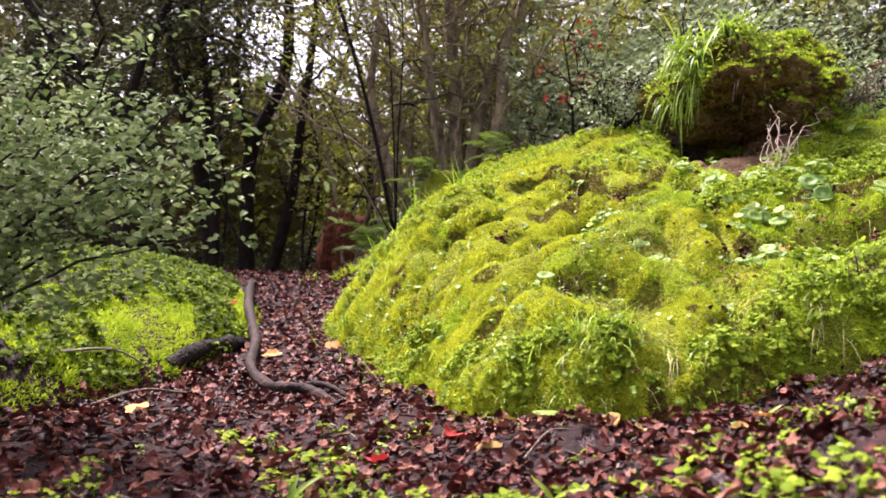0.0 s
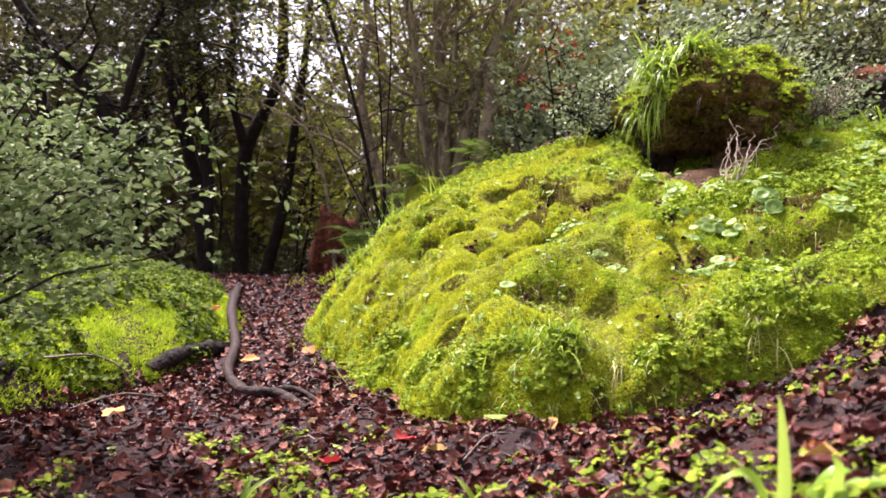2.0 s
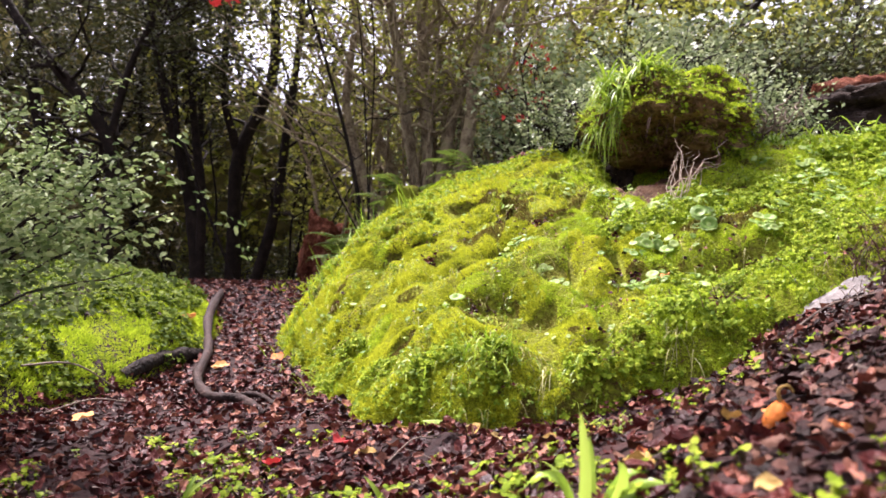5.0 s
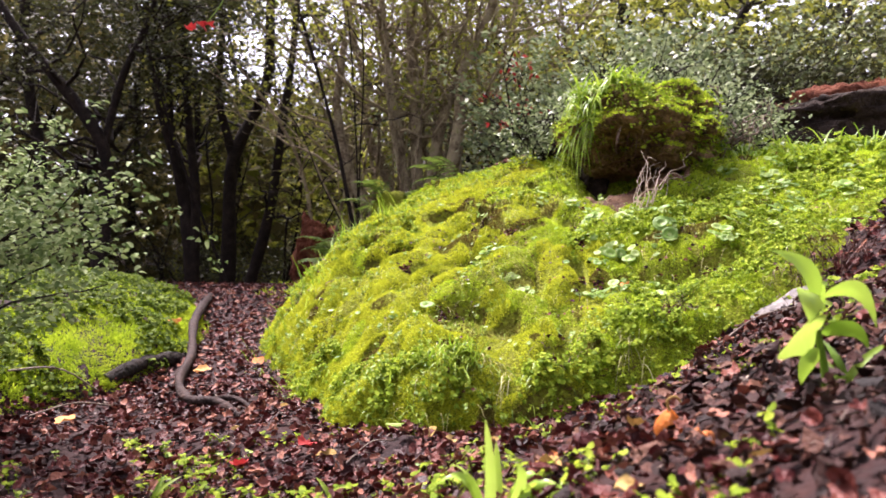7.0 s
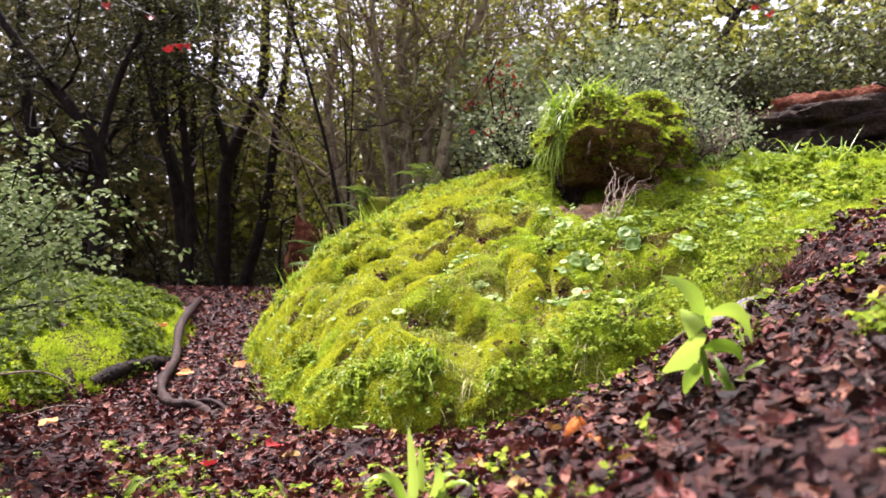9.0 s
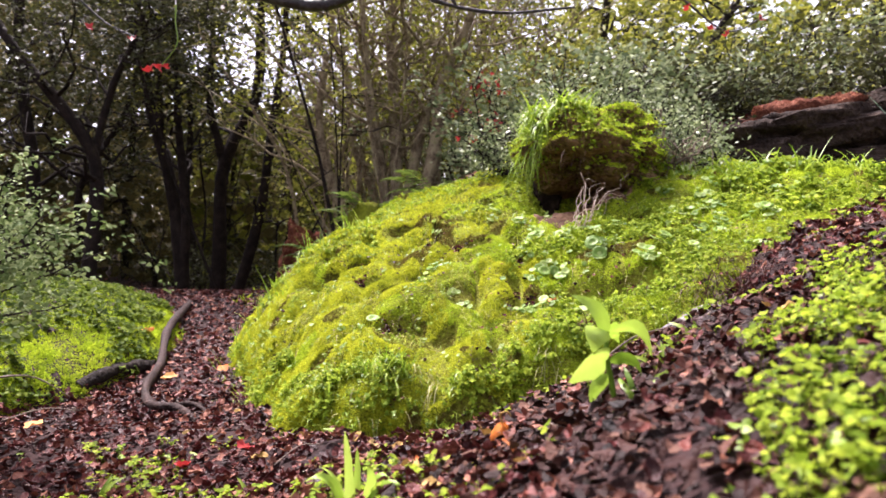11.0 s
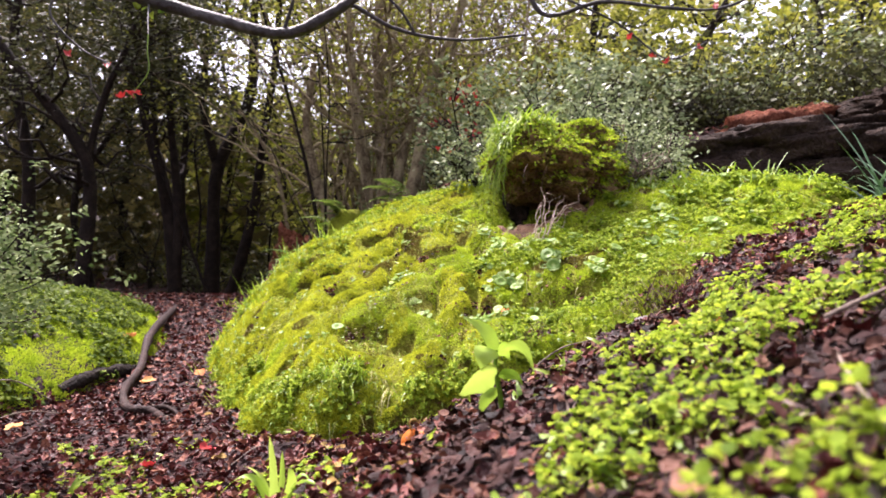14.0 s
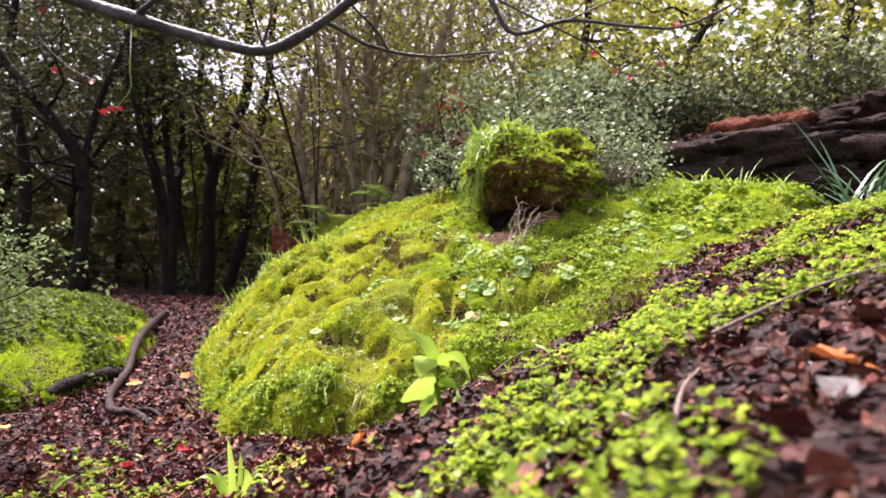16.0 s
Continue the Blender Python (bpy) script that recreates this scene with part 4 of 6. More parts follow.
x, y = strewn(9000, -0.5, 2.4, 1.55, 3.6, gm, lambda x, y: on_rock(x, y) & (bare(x, y) > 0.62))
n3 = slope_of(rock_z, x, y) + gm.normal(size=(len(x), 3)) * 0.5
v, f = spread(RHOMB_V, RHOMB_F, np.stack([x, y, rock_z(x, y) + gm.uniform(0.001, 0.012, len(x))], 1), turned(n3, gm.uniform(0, 6.28, len(x))), gm.uniform(0.008, 0.024, len(x)))
under(outcrop, "leaf_debris", mesh_of("leaf_debris", v, [f], LITTER), "brown crumbs of dead leaves", "stuff")
x, y = strewn(100000, -2.1, -0.7, 1.2, 4.2, gm, lambda x, y: (bank_r2(x, y) < 1.0) & (bare(x, y) < 1.3 - 1.5 * step(-0.95, -1.25, x + 0.1 * wave(x * 4, y * 4, 98))))
v, f = moss_cover(x, y, ground_z, 0.010, 0.018, gm)
put("bank_moss", mesh_of("bank_moss", v, [f], MOSS_GREEN), label="green moss over the low bank beside the path", category="moss", kind="stuff")
x, y = strewn(9000, -3, 1.5, 4.3, 9, gm, lambda x, y: ~on_rock(x, y) & (wave(x * 1.2, y * 1.2, 64) > 0.0) & (x > 0.3 - 0.15 * y - 0.5))
v, f = moss_cover(x, y, ground_z, 0.03, 0.06, gm)
put("hill_moss", mesh_of("hill_moss", v, [f], MOSS_GREEN), label="patches of moss on the shaded hillside", category="moss", kind="stuff")


# ---- small plants ----
def round_leaf(n=7, cup=0.1):
    w = np.linspace(0, 2 * np.pi, n, endpoint=False)
    v = np.vstack([[0.5, 0, 0], np.stack([0.5 + 0.5 * np.cos(w), 0.46 * np.sin(w), cup * np.cos(2 * w)], 1)])
    i = np.arange(n)
    return v, np.stack([0 * i, 1 + i, 1 + (i + 1) % n], 1)


def seedling_shape(gen, leaflets, height):
    """A stalk with a whorl of round leaflets; a unit is the leaflet's length."""
    sets = []
    tip = np.array([gen.normal() * 0.3, gen.normal() * 0.3, height])
    sets.append(tube(bent((0, 0, -0.3), tip, 3, 0.05), (0.06, 0.05, 0.04), 3))
    leaves = []
    for k in range(leaflets):
        v, f = round_leaf()
        e = Euler((gen.normal() * 0.4, gen.uniform(-0.5, 0.55), 6.283 * k / leaflets + gen.normal() * 0.3))
        v = v * gen.uniform(0.7, 1.1) @ np.array(e.to_matrix()).T + tip - (0, 0, 0.1 * (k > 2))
        leaves.append((v, f))
    for k in range(3):
        v, f = round_leaf(6)
        e = Euler((gen.normal() * 0.4, gen.uniform(-0.3, 0.6), 2.1 * k + gen.uniform(0, 2)))
        leaves.append((v * gen.uniform(0.5, 0.8) @ np.array(e.to_matrix()).T + tip * (0.75, 0.75, gen.uniform(0.45, 0.8)), f))
    return sets[0], leaves


def herb_patch(name, n, box, ok, f, label, lo, hi, seed, height=(1.2, 3.0), mat=HERB, shapes=5):
    gen = np.random.default_rng(seed)
    sets = []
    for s in range(shapes):
        stalk, leaves = seedling_shape(gen, 3 + s % 2, gen.uniform(*height))
        v, fs = joined([(stalk[0], np.vstack([stalk[1][:, :3], stalk[1][:, [0, 2, 3]]]))] + leaves)
        fs = np.vstack(fs)
        x, y = strewn(n // shapes, *box, gen, ok)
        nrm = slope_of(f, x, y) * 0.6 + (0, 0, 0.5) + gen.normal(size=(len(x), 3)) * 0.18
        sets.append(spread(v, fs, np.stack([x, y, f(x, y)], 1), turned(nrm, gen.uniform(0, 6.28, len(x))), gen.uniform(lo, hi, len(x))))
    v, fs = joined(sets)
    return put(name, mesh_of(name, v, fs, mat), label=label, category="plants", kind="stuff")


def patch(cx, cy, r, x, y):
    return np.hypot(x - cx, y - cy) + 0.25 * r * wave(x * 5, y * 5, 71) < r


herb_patch("slope_seedlings", 16000, (0.55, 2.3, -0.6, 1.7), lambda x, y: litter_here(x, y) & (x - 0.74 - 0.66 * np.clip(y, 0, 3) - 0.15 * step(0.9, 1.35, y) + 0.10 * wave(x * 4, y * 4, 72) > 0) & (bell(x, y, 1.3, 1.6, 0.2) < 0.4) & (wave(x * 6, y * 6, 73) + 0.5 * wave(x * 14, y * 14, 79) > -0.42 + 0.5 * step(1.02, 1.3, x - 0.25 * y) + 0.85 * step(0.2, -0.1, y) * step(0.86, 1.0, x)) & (y < 1.75),
           ground_z, "bright green seedlings crowding the slope above the fallen leaves", 0.007, 0.0125, 42, (2.4, 5.6))
herb_patch("path_seedlings", 3300, (-1.0, 0.9, 0.6, 1.75), lambda x, y: litter_here(x, y) & (wave(x * 5, y * 5, 74) + 0.4 * wave(x * 13, y * 13, 84) > 0.2 - 0.4 * step(1.35, 1.0, y) + 0.6 * step(-0.2, -0.5, x) + 1.2 * step(0.0, 0.3, x - 0.3 * step(1.1, 0.85, y))) & (y < 1.6 + 0.15 * x),
           ground_z, "scattered green seedlings among the fallen leaves", 0.008, 0.016, 43, (1.2, 3.0))
herb_patch("near_seedlings", 3000, (-0.4, 1.1, 0.12, 1.25), lambda x, y: litter_here(x, y) & (wave(x * 4.5, y * 4.5, 91) + 0.5 * wave(x * 12, y * 12, 92) > 0.12 + 0.5 * step(0.95, 1.25, y) + 0.28 * step(0.35, 0.6, x - 0.2 * y)),
           ground_z, "fresh green seedlings in loose drifts on the fallen leaves", 0.007, 0.013, 58, (1.2, 3.4))
herb_patch("upper_seedlings", 7500, (1.2, 4.4, 1.2, 4.2), lambda x, y: ~on_rock(x, y) & (bell(x, y, 1.3, 1.6, 0.22) < 0.4) & (wave(x * 5, y * 5, 83) > 0.25 - 0.45 * step(2.0, 2.6, y) - 0.35 * step(1.65, 2.0, x)),
           ground_z, "green herbs and seedlings on the upper slope", 0.010, 0.02, 52, (1.0, 3.0))
herb_patch("ledge_herbs", 2600, (1.5, 3.0, 2.35, 3.5), lambda x, y: ~hollow(x, y) & (wave(x * 5, y * 5, 94) + 0.5 * wave(x * 12, y * 12, 95) > 0.05),
           surface_z, "lush broad-leaved herbs between the boulder and the dark ledge", 0.014, 0.03, 61, (0.8, 2.4), HERB)
herb_patch("right_rock_leaves", 4600, (0.8, 2.0, 1.75, 2.8), lambda x, y: on_rock(x, y) & ~hollow(x, y) & (wave(x * 5.5, y * 5.5, 96) + 0.5 * wave(x * 15, y * 15, 97) > 0.22 + 0.4 * step(1.0, 0.8, x)),
           rock_z, "leafy herbs crowding the moss below the boulder", 0.008, 0.016, 62, (1.0, 3.2), HERB)
herb_patch("rock_herbs", 14000, (-0.8, 2.4, 1.5, 3.4), lambda x, y: on_rock(x, y) & (wave(x * 4.2, y * 4.2, 75) + 0.35 * wave(x * 13, y * 13, 76) > 0.42 - 0.75 * step(0.2, 0.03, rock_z(x, y) - ground_z(x, y)) - 0.5 * step(0.8, 1.1, x + 0.1 * wave(x * 8, y * 8, 82)) * step(2.9, 2.5, y)) & ~hollow(x, y),
           rock_z, "small green herbs growing through the moss", 0.0045, 0.0105, 44, (0.9, 2.4))
herb_patch("foot_herbs", 7000, (-0.6, 1.7, 1.5, 3.0), lambda x, y: on_rock(x, y) & (rock_z(x, y) - ground_z(x, y) < 0.075) & (wave(x * 7, y * 7, 87) > -0.05),
           rock_z, "fresh herbs crowding the foot of the mossy rock", 0.006, 0.0125, 55, (1.6, 3.6))
herb_patch("foot_leaves", 11000, (-0.4, 1.1, 1.5, 2.6), lambda x, y: on_rock(x, y) & (patch(0.30, 1.70, 0.15, x, y) | patch(0.70, 1.70, 0.11, x, y) | patch(-0.12, 2.2, 0.10, x, y) | patch(0.05, 1.95, 0.07, x, y) | patch(0.95, 1.75, 0.10, x, y)) & (wave(x * 15, y * 15, 93) > -0.2),
           rock_z, "dark leafy herbs in clusters at the foot of the mossy rock", 0.008, 0.016, 59, (1.4, 3.6), HERB)
herb_patch("ridge_herbs", 3600, (-0.5, 2.65, 2.9, 4.5), lambda x, y: on_rock(x, y) & ~hollow(x, y) & (wave(x * 3, y * 3, 77) > -0.25),
           rock_z, "green herbs along the crest of the outcrop", 0.008, 0.018, 45, (0.8, 2.2))
herb_patch("bank_herbs", 8500, (-2.75, -0.7, 1.2, 4.2), lambda x, y: (bank_r2(x, y) < 1.03) & (wave(x * 4, y * 4, 78) > -0.75 + 0.8 * step(-1.15, -0.9, x)),
           ground_z, "leafy green herbs covering the bank beside the path", 0.011, 0.025, 46, (0.8, 2.4), HERB_SHADED)


def seat(x, y, f=surface_z):
    return float(f(np.array([x]), np.array([y]))[0])


# seedlings close to the camera, one by one
kinds = []
gs = np.random.default_rng(47)
for s in range(5):
    stalk, leaves = seedling_shape(gs, 3 + s % 2, gs.uniform(1.5, 3.2))
    h = holder("seedling", pose(0, 0, 0), "young bright green seedling with rounded leaflets", "seedling", "seedlings on the slope")
    put("stalk", mesh_of("stalk", stalk[0], [stalk[1]], HERB_ONE, True), h)
    for v, f in leaves:
        put("leaflet", mesh_of("leaflet", v, [f], HERB_ONE, True), h)
    kinds.append(h)
sx, sy = strewn(900, 0.62, 1.5, -0.3, 1.2, gs, lambda x, y: litter_here(x, y) & (x - 0.76 - 0.64 * np.clip(y, 0, 3) > 0) & (wave(x * 6, y * 6, 73) > -0.25 + 0.4 * step(1.0, 1.3, x - 0.25 * y) + 0.8 * step(0.2, -0.1, y) * step(0.86, 1.0, x)))
tx, ty = strewn(260, -0.6, 0.6, 0.75, 1.5, gs, lambda x, y: litter_here(x, y) & (wave(x * 5, y * 5, 74) > 0.2))
sx, sy = np.concatenate([sx[:150], tx[:40]]), np.concatenate([sy[:150], ty[:40]])
for k in range(len(sx)):
    m = pose(sx[k], sy[k], seat(sx[k], sy[k]), gs.normal() * 12, gs.normal() * 12, gs.uniform(0, 360)) @ Matrix.Scale(gs.uniform(0.008, 0.014), 4)
    if k < 5:
        kinds[k].matrix_basis = m
    else:
        ob = copy_thing(kinds[k % 5], m)
        ob.matrix_basis = m


# herbs on the mossy rock, one by one
hx, hy = strewn(900, -0.45, 1.6, 1.55, 2.6, gs, lambda x, y: on_rock(x, y) & (wave(x * 4.2, y * 4.2, 75) > 0.05))
for k in range(min(170, len(hx))):
    m = pose(hx[k], hy[k], seat(hx[k], hy[k]), 14 + gs.normal() * 12, gs.normal() * 12, 0) @ pose(0, 0, 0, 0, 0, gs.uniform(0, 360)) @ Matrix.Scale(gs.uniform(0.007, 0.013), 4)
    ob = copy_thing(kinds[k % 5], m)
    ob.matrix_basis = m
    tagged(ob, "small green herb with rounded leaflets in the moss", "herb", "herbs on the rock")

# navelwort: round dimpled leaves on stalks
def dimpled(gen, n=20):
    """A round scalloped leaf, dished to a pale centre; a unit is its radius."""
    w = np.linspace(0, 2 * np.pi, n, endpoint=False)
    rings = [np.array([[0, 0, -0.24]])]
    wob = 1 + 0.05 * np.cos(n / 2 * w) + 0.05 * gen.normal() * np.cos(2 * w + gen.uniform(0, 6))
    for r, z in ((0.28, -0.17), (0.62, 0.02), (0.9, 0.06), (1.0, -0.03)):
        q = r * (wob if r > 0.5 else 1 + 0 * w)
        rings.append(np.stack([q * np.cos(w), q * np.sin(w), z + 0.05 * r * np.cos(2 * w + 1)], 1))
    i = np.arange(n)
    j = (i + 1) % n
    tri = np.stack([0 * i, 1 + i, 1 + j], 1)
    quads = [np.stack([1 + k * n + i, 1 + (k + 1) * n + i, 1 + (k + 1) * n + j, 1 + k * n + j], 1) for k in range(3)]
    return np.vstack(rings), tri, np.vstack(quads)


def navelwort(name, leaves, spread_r, gen, label):
    h = holder(name, pose(0, 0, 0), label, "navelwort", "navelwort on the rock")
    for k in range(leaves):
        v, t, q = dimpled(gen)
        a = gen.uniform(0, 6.28)
        c = np.array([math.cos(a), math.sin(a), 0]) * spread_r * (k > 0) * gen.uniform(0.6, 1.1) + (0, 0, gen.uniform(0.5, 1.5))
        s = gen.uniform(0.55, 1.0) if k else 1.0
        e = Euler((gen.normal() * 0.3, gen.normal() * 0.3, a))
        v = v * s @ np.array(e.to_matrix()).T + c
        blade = put("leaf", mesh_of("leaf", v, [t, q], None, True, [NAVEL_EYE, NAVEL], np.r_[np.zeros(len(t)), np.where(np.arange(len(q)) < 0, 0, 1)]), h)
        foot_at = np.array([c[0] * 0.3, c[1] * 0.3, -0.6])
        s, f = tube(bent(foot_at, c - (0, 0, 0.22), 5, 0.06), (0.09, 0.08, 0.07, 0.06, 0.06), 5)
        put("stalk", mesh_of("stalk", s, [f], HERB_ONE, True), blade)
    return h


gn = np.random.default_rng(48)
NV = [navelwort("navelwort", 1, 0, gn, "single round pale-green navelwort leaf in the moss"),
      navelwort("navelwort", 3, 1.6, gn, "small cluster of round dimpled navelwort leaves"),
      navelwort("navelwort", 6, 2.1, gn, "broad cluster of round dimpled navelwort leaves"),
      navelwort("navelwort", 4, 1.8, gn, "cluster of round dimpled navelwort leaves on stalks")]
PLACES = [(0.313, 2.14, 2.4, 0), (0.532, 2.412, 2.0, 2), (0.234, 1.619, 2.6, 0), (1.154, 2.281, 3.4, 3), (0.945, 2.226, 2.2, 2), (1.014, 2.189, 2.4, 1),
          (1.041, 1.981, 2.4, 0), (0.971, 1.876, 1.5, 1), (0.631, 2.16, 1.5, 2), (0.599, 2.226, 1.4, 1), (0.266, 2.066, 1.2, 0),
          (0.801, 2.978, 2.0, 3), (0.921, 2.816, 1.8, 1), (1.065, 2.80, 1.9, 1), (0.545, 2.849, 1.8, 1), (1.339, 2.122, 2.2, 3), (1.569, 2.32, 2.3, 2), (2.07, 2.479, 2.6, 2),
          (0.505, 2.436, 1.6, 1), (1.517, 0.579, 1.6, 0)]
spots = list(PLACES)
bx, by = strewn(520, 0.72, 1.85, 1.85, 2.85, gn, lambda x, y: on_rock(x, y) & ~hollow(x, y) & (wave(x * 4, y * 4, 81) > -0.05))
spots += [(x, y, gn.uniform(0.8, 2.0), gn.integers(0, 4)) for x, y in zip(bx[:90], by[:90])]
bx, by = strewn(300, -0.3, 1.0, 1.75, 3.5, gn, on_rock)
spots += [(x, y, gn.uniform(0.5, 1.15), gn.integers(0, 2)) for x, y in zip(bx[:70], by[:70])]
bx, by = strewn(100, 1.2, 2.5, 2.5, 3.5, gn, on_rock)
spots += [(x, y, gn.uniform(1.2, 2.4), gn.integers(0, 4)) for x, y in zip(bx[:26], by[:26])]
spots += [(x, y, s, 2) for x, y, s in ((1.15, 2.28, 2.3), (1.25, 2.36, 2.1), (1.05, 2.45, 1.9), (1.41, 2.26, 2.4), (1.21, 2.10, 2.4), (1.33, 2.15, 2.2), (1.5, 2.17, 2.0), (1.02, 2.05, 1.8), (1.6, 2.5, 2.0), (1.3, 2.55, 1.9), (1.85, 2.35, 2.2), (1.75, 2.7, 2.1))]
used = set()
for x, y, s, k in spots:
    n3 = slope_of(surface_z, np.array([x]), np.array([y]))[0]
    m = pose(x, y, seat(x, y), -math.degrees(n3[1]) * 0.7 + gn.normal() * 10 + 8, math.degrees(n3[0]) * 0.7 + gn.normal() * 8, 0) @ pose(0, 0, 0, 0, 0, gn.uniform(0, 360)) @ Matrix.Scale(s / 92, 4)
    if k in used:
        copy_thing(NV[k], m).matrix_basis = m
    else:
        used.add(k)
        NV[k].matrix_basis = m


# grasses
def blades(base, heading, length, width, droop, rise, seg=5):
    """Arching blades as narrow strips: arrays of foot, heading, length, width, droop and rise."""
    n = len(base)
    s = np.linspace(0, 1, seg + 1)
    d = np.stack([np.cos(heading), np.sin(heading), np.zeros(n)], 1)
    side = np.stack([-np.sin(heading), np.cos(heading), np.zeros(n)], 1)
    run = s[None] - 0.15 * s[None] ** 2
    up = rise[:, None] * s[None] - droop[:, None] * s[None] ** 2
    p = base[:, None] + length[:, None, None] * (d[:, None] * run[..., None] + np.array([0, 0, 1.0]) * up[..., None])
    w = width[:, None] * np.maximum(0.04, np.minimum(0.6 + 2 * s, 1.0) * (1 - s ** 2.5))[None]
    v = np.stack([p - side[:, None] * w[..., None], p + side[:, None] * w[..., None]], 2).reshape(-1, 3)
    k = np.arange(n * (seg + 1) * 2).reshape(n, seg + 1, 2)
    f = np.stack([k[:, :-1, 0], k[:, 1:, 0], k[:, 1:, 1], k[:, :-1, 1]], 2).reshape(-1, 4)
    return v, f


def tuft(name, centre, r, n, length, width, droop, rise, mat, label, facing=None, fan=6.28, seat_on=None, category="grass"):
    gen = np.random.default_rng(int(abs(centre[0] * 991 + centre[1] * 577)) + n)
    off = gen.normal(size=(n, 2)) * r
    b = np.stack([centre[0] + off[:, 0], centre[1] + off[:, 1], np.full(n, centre[2])], 1)
    if seat_on is not None:
        b[:, 2] = seat_on(b[:, 0], b[:, 1]) - 0.005
    h = gen.uniform(0, 6.28, n) if facing is None else radians(facing) + gen.uniform(-fan / 2, fan / 2, n)
    v, f = blades(b, h, length * gen.uniform(0.4, 1.3, n), width * gen.uniform(0.6, 1.2, n), droop * gen.uniform(0.5, 1.4, n), rise * gen.uniform(0.4, 1.5, n))
    return put(name, mesh_of(name, v, [f], mat), label=label, category=category, group="grasses", kind="stuff")


HANG = "long green grass hanging over the edge of the boulder"
gq = np.random.default_rng(57)
def crown_of(x, y):
    d = np.hypot(BOULDER[0][:, 0] - x, BOULDER[0][:, 1] - y)
    return float(BOULDER[0][d < d.min() + 0.03, 2].max())


for x, y, n, face in ((1.02, 3.06, 18, 205), (1.04, 2.99, 18, 225), (1.02, 3.16, 14, 190), (1.06, 2.95, 18, 235), (1.14, 2.90, 16, 250), (1.19, 2.88, 14, 262), (1.10, 3.08, 16, 230), (1.2, 2.98, 12, 250), (1.06, 3.22, 14, 170), (1.13, 3.0, 14, 235), (1.25, 3.05, 12, 270)):
    for _ in range(3):
        px, py = x + gq.normal() * 0.025, y + gq.normal() * 0.025
        tuft("grass_tuft", (px, py, crown_of(px, py) - 0.015), 0.010, n, gq.uniform(0.09, 0.16), gq.uniform(0.0035, 0.006), gq.uniform(0.9, 1.7), gq.uniform(0.6, 1.3), GRASS, HANG, face + gq.normal() * 45, 3.4)
for x, y, z in ((1.04, 2.99, 0.98), (1.01, 3.08, 0.96), (1.0, 3.15, 0.95), (1.09, 2.94, 1.0), (1.0, 3.04, 0.9)):
    tuft("grass_tuft", (x, y, z), 0.025, 26, 0.13, 0.0048, 1.7, 0.8, GRASS, HANG, 225 + gq.normal() * 25, 2.8)
tuft("grass_tuft", (1.32, 3.2, 1.1), 0.11, 80, 0.09, 0.004, 0.8, 1.0, GRASS, "green grass on top of the boulder")
for x, y in ((1.9, 3.1), (2.05, 3.2), (2.2, 3.0), (2.3, 3.25), (2.5, 3.2), (2.6, 2.9), (2.65, 3.15), (2.75, 3.4), (2.45, 3.1), (1.75, 3.05)):
    tuft("grass_tuft", (x, y, 0), 0.09, 60, 0.15, 0.0042, 1.25, 1.15, GRASS, "tuft of green grass below the dark ledge", seat_on=surface_z)
tuft("strap_leaf_plant", (2.80, 2.62, seat(2.80, 2.62)), 0.06, 46, 0.40, 0.012, 0.75, 1.1, STRAP, "plant with long dark-green strap leaves", category="plant")
for x, y, n, l in ((0.42, 1.74, 46, 0.10), (0.36, 1.78, 30, 0.08), (0.16, 1.72, 22, 0.07), (-0.1, 2.1, 20, 0.07), (0.28, 1.66, 18, 0.08)):
    tuft("grass_tuft", (x, y, 0), 0.035, n, l, 0.002, 1.0, 1.4, GRASS, "thin fresh grass at the foot of the mossy rock", 250, 3.0, surface_z)
for x, y in ((-0.25, 2.95), (-0.1, 3.05), (0.05, 3.15), (0.2, 3.3), (-0.32, 2.75), (0.4, 3.45), (0.62, 3.5)):
    tuft("grass_tuft", (x, y, 0), 0.09, 40, 0.11, 0.0022, 0.9, 1.3, GRASS, "wispy grass along the edge of the mossy rock", 190, 3.6, surface_z)
for x, y, n, l in ((1.46, 1.78, 170, 0.13), (1.56, 1.84, 120, 0.12), (1.04, 1.83, 90, 0.08), (1.0, 1.86, 60, 0.08), (0.711, 1.79, 50, 0.07), (0.40, 2.13, 50, 0.05), (0.47, 2.55, 40, 0.05), (0.78, 2.05, 30, 0.05), (1.38, 1.68, 50, 0.12)):
    tuft("dead_grass", (x, y, 0), 0.045, n, l, 0.0016, 1.0, 1.1, DRY_GRASS, "clump of dead brown grass and rootlets", 250, 4.5, surface_z)
tuft("grass_tuft", (1.35, 1.25, 0), 0.03, 16, 0.2, 0.004, 0.25, 0.32, GRASS, "flattened pale grass blades lying on the leaves", 15, 0.6, surface_z)


for x, y, n, l in ((0.36, 1.74, 40, 0.11), (0.33, 1.80, 30, 0.09), (0.12, 1.80, 22, 0.07), (0.62, 1.70, 24, 0.08), (0.95, 1.74, 26, 0.07), (-0.2, 2.2, 22, 0.08), (-0.3, 2.45, 20, 0.07)):
    tuft("grass_tuft", (x, y, 0), 0.03, n, l, 0.0022, 1.1, 1.2, GRASS, "thin fresh grass at the foot of the mossy rock", 255, 2.6, surface_z)
for x, y, n, l in ((0.46, 1.80, 26, 0.09), (0.52, 1.72, 18, 0.09), (0.9, 1.72, 22, 0.08)):
    tuft("dead_grass", (x, y, 0), 0.02, n, l, 0.0016, 1.5, 0.5, STRAND, "pale dead stalks hanging from the foot of the mossy rock", 265, 1.6, surface_z)

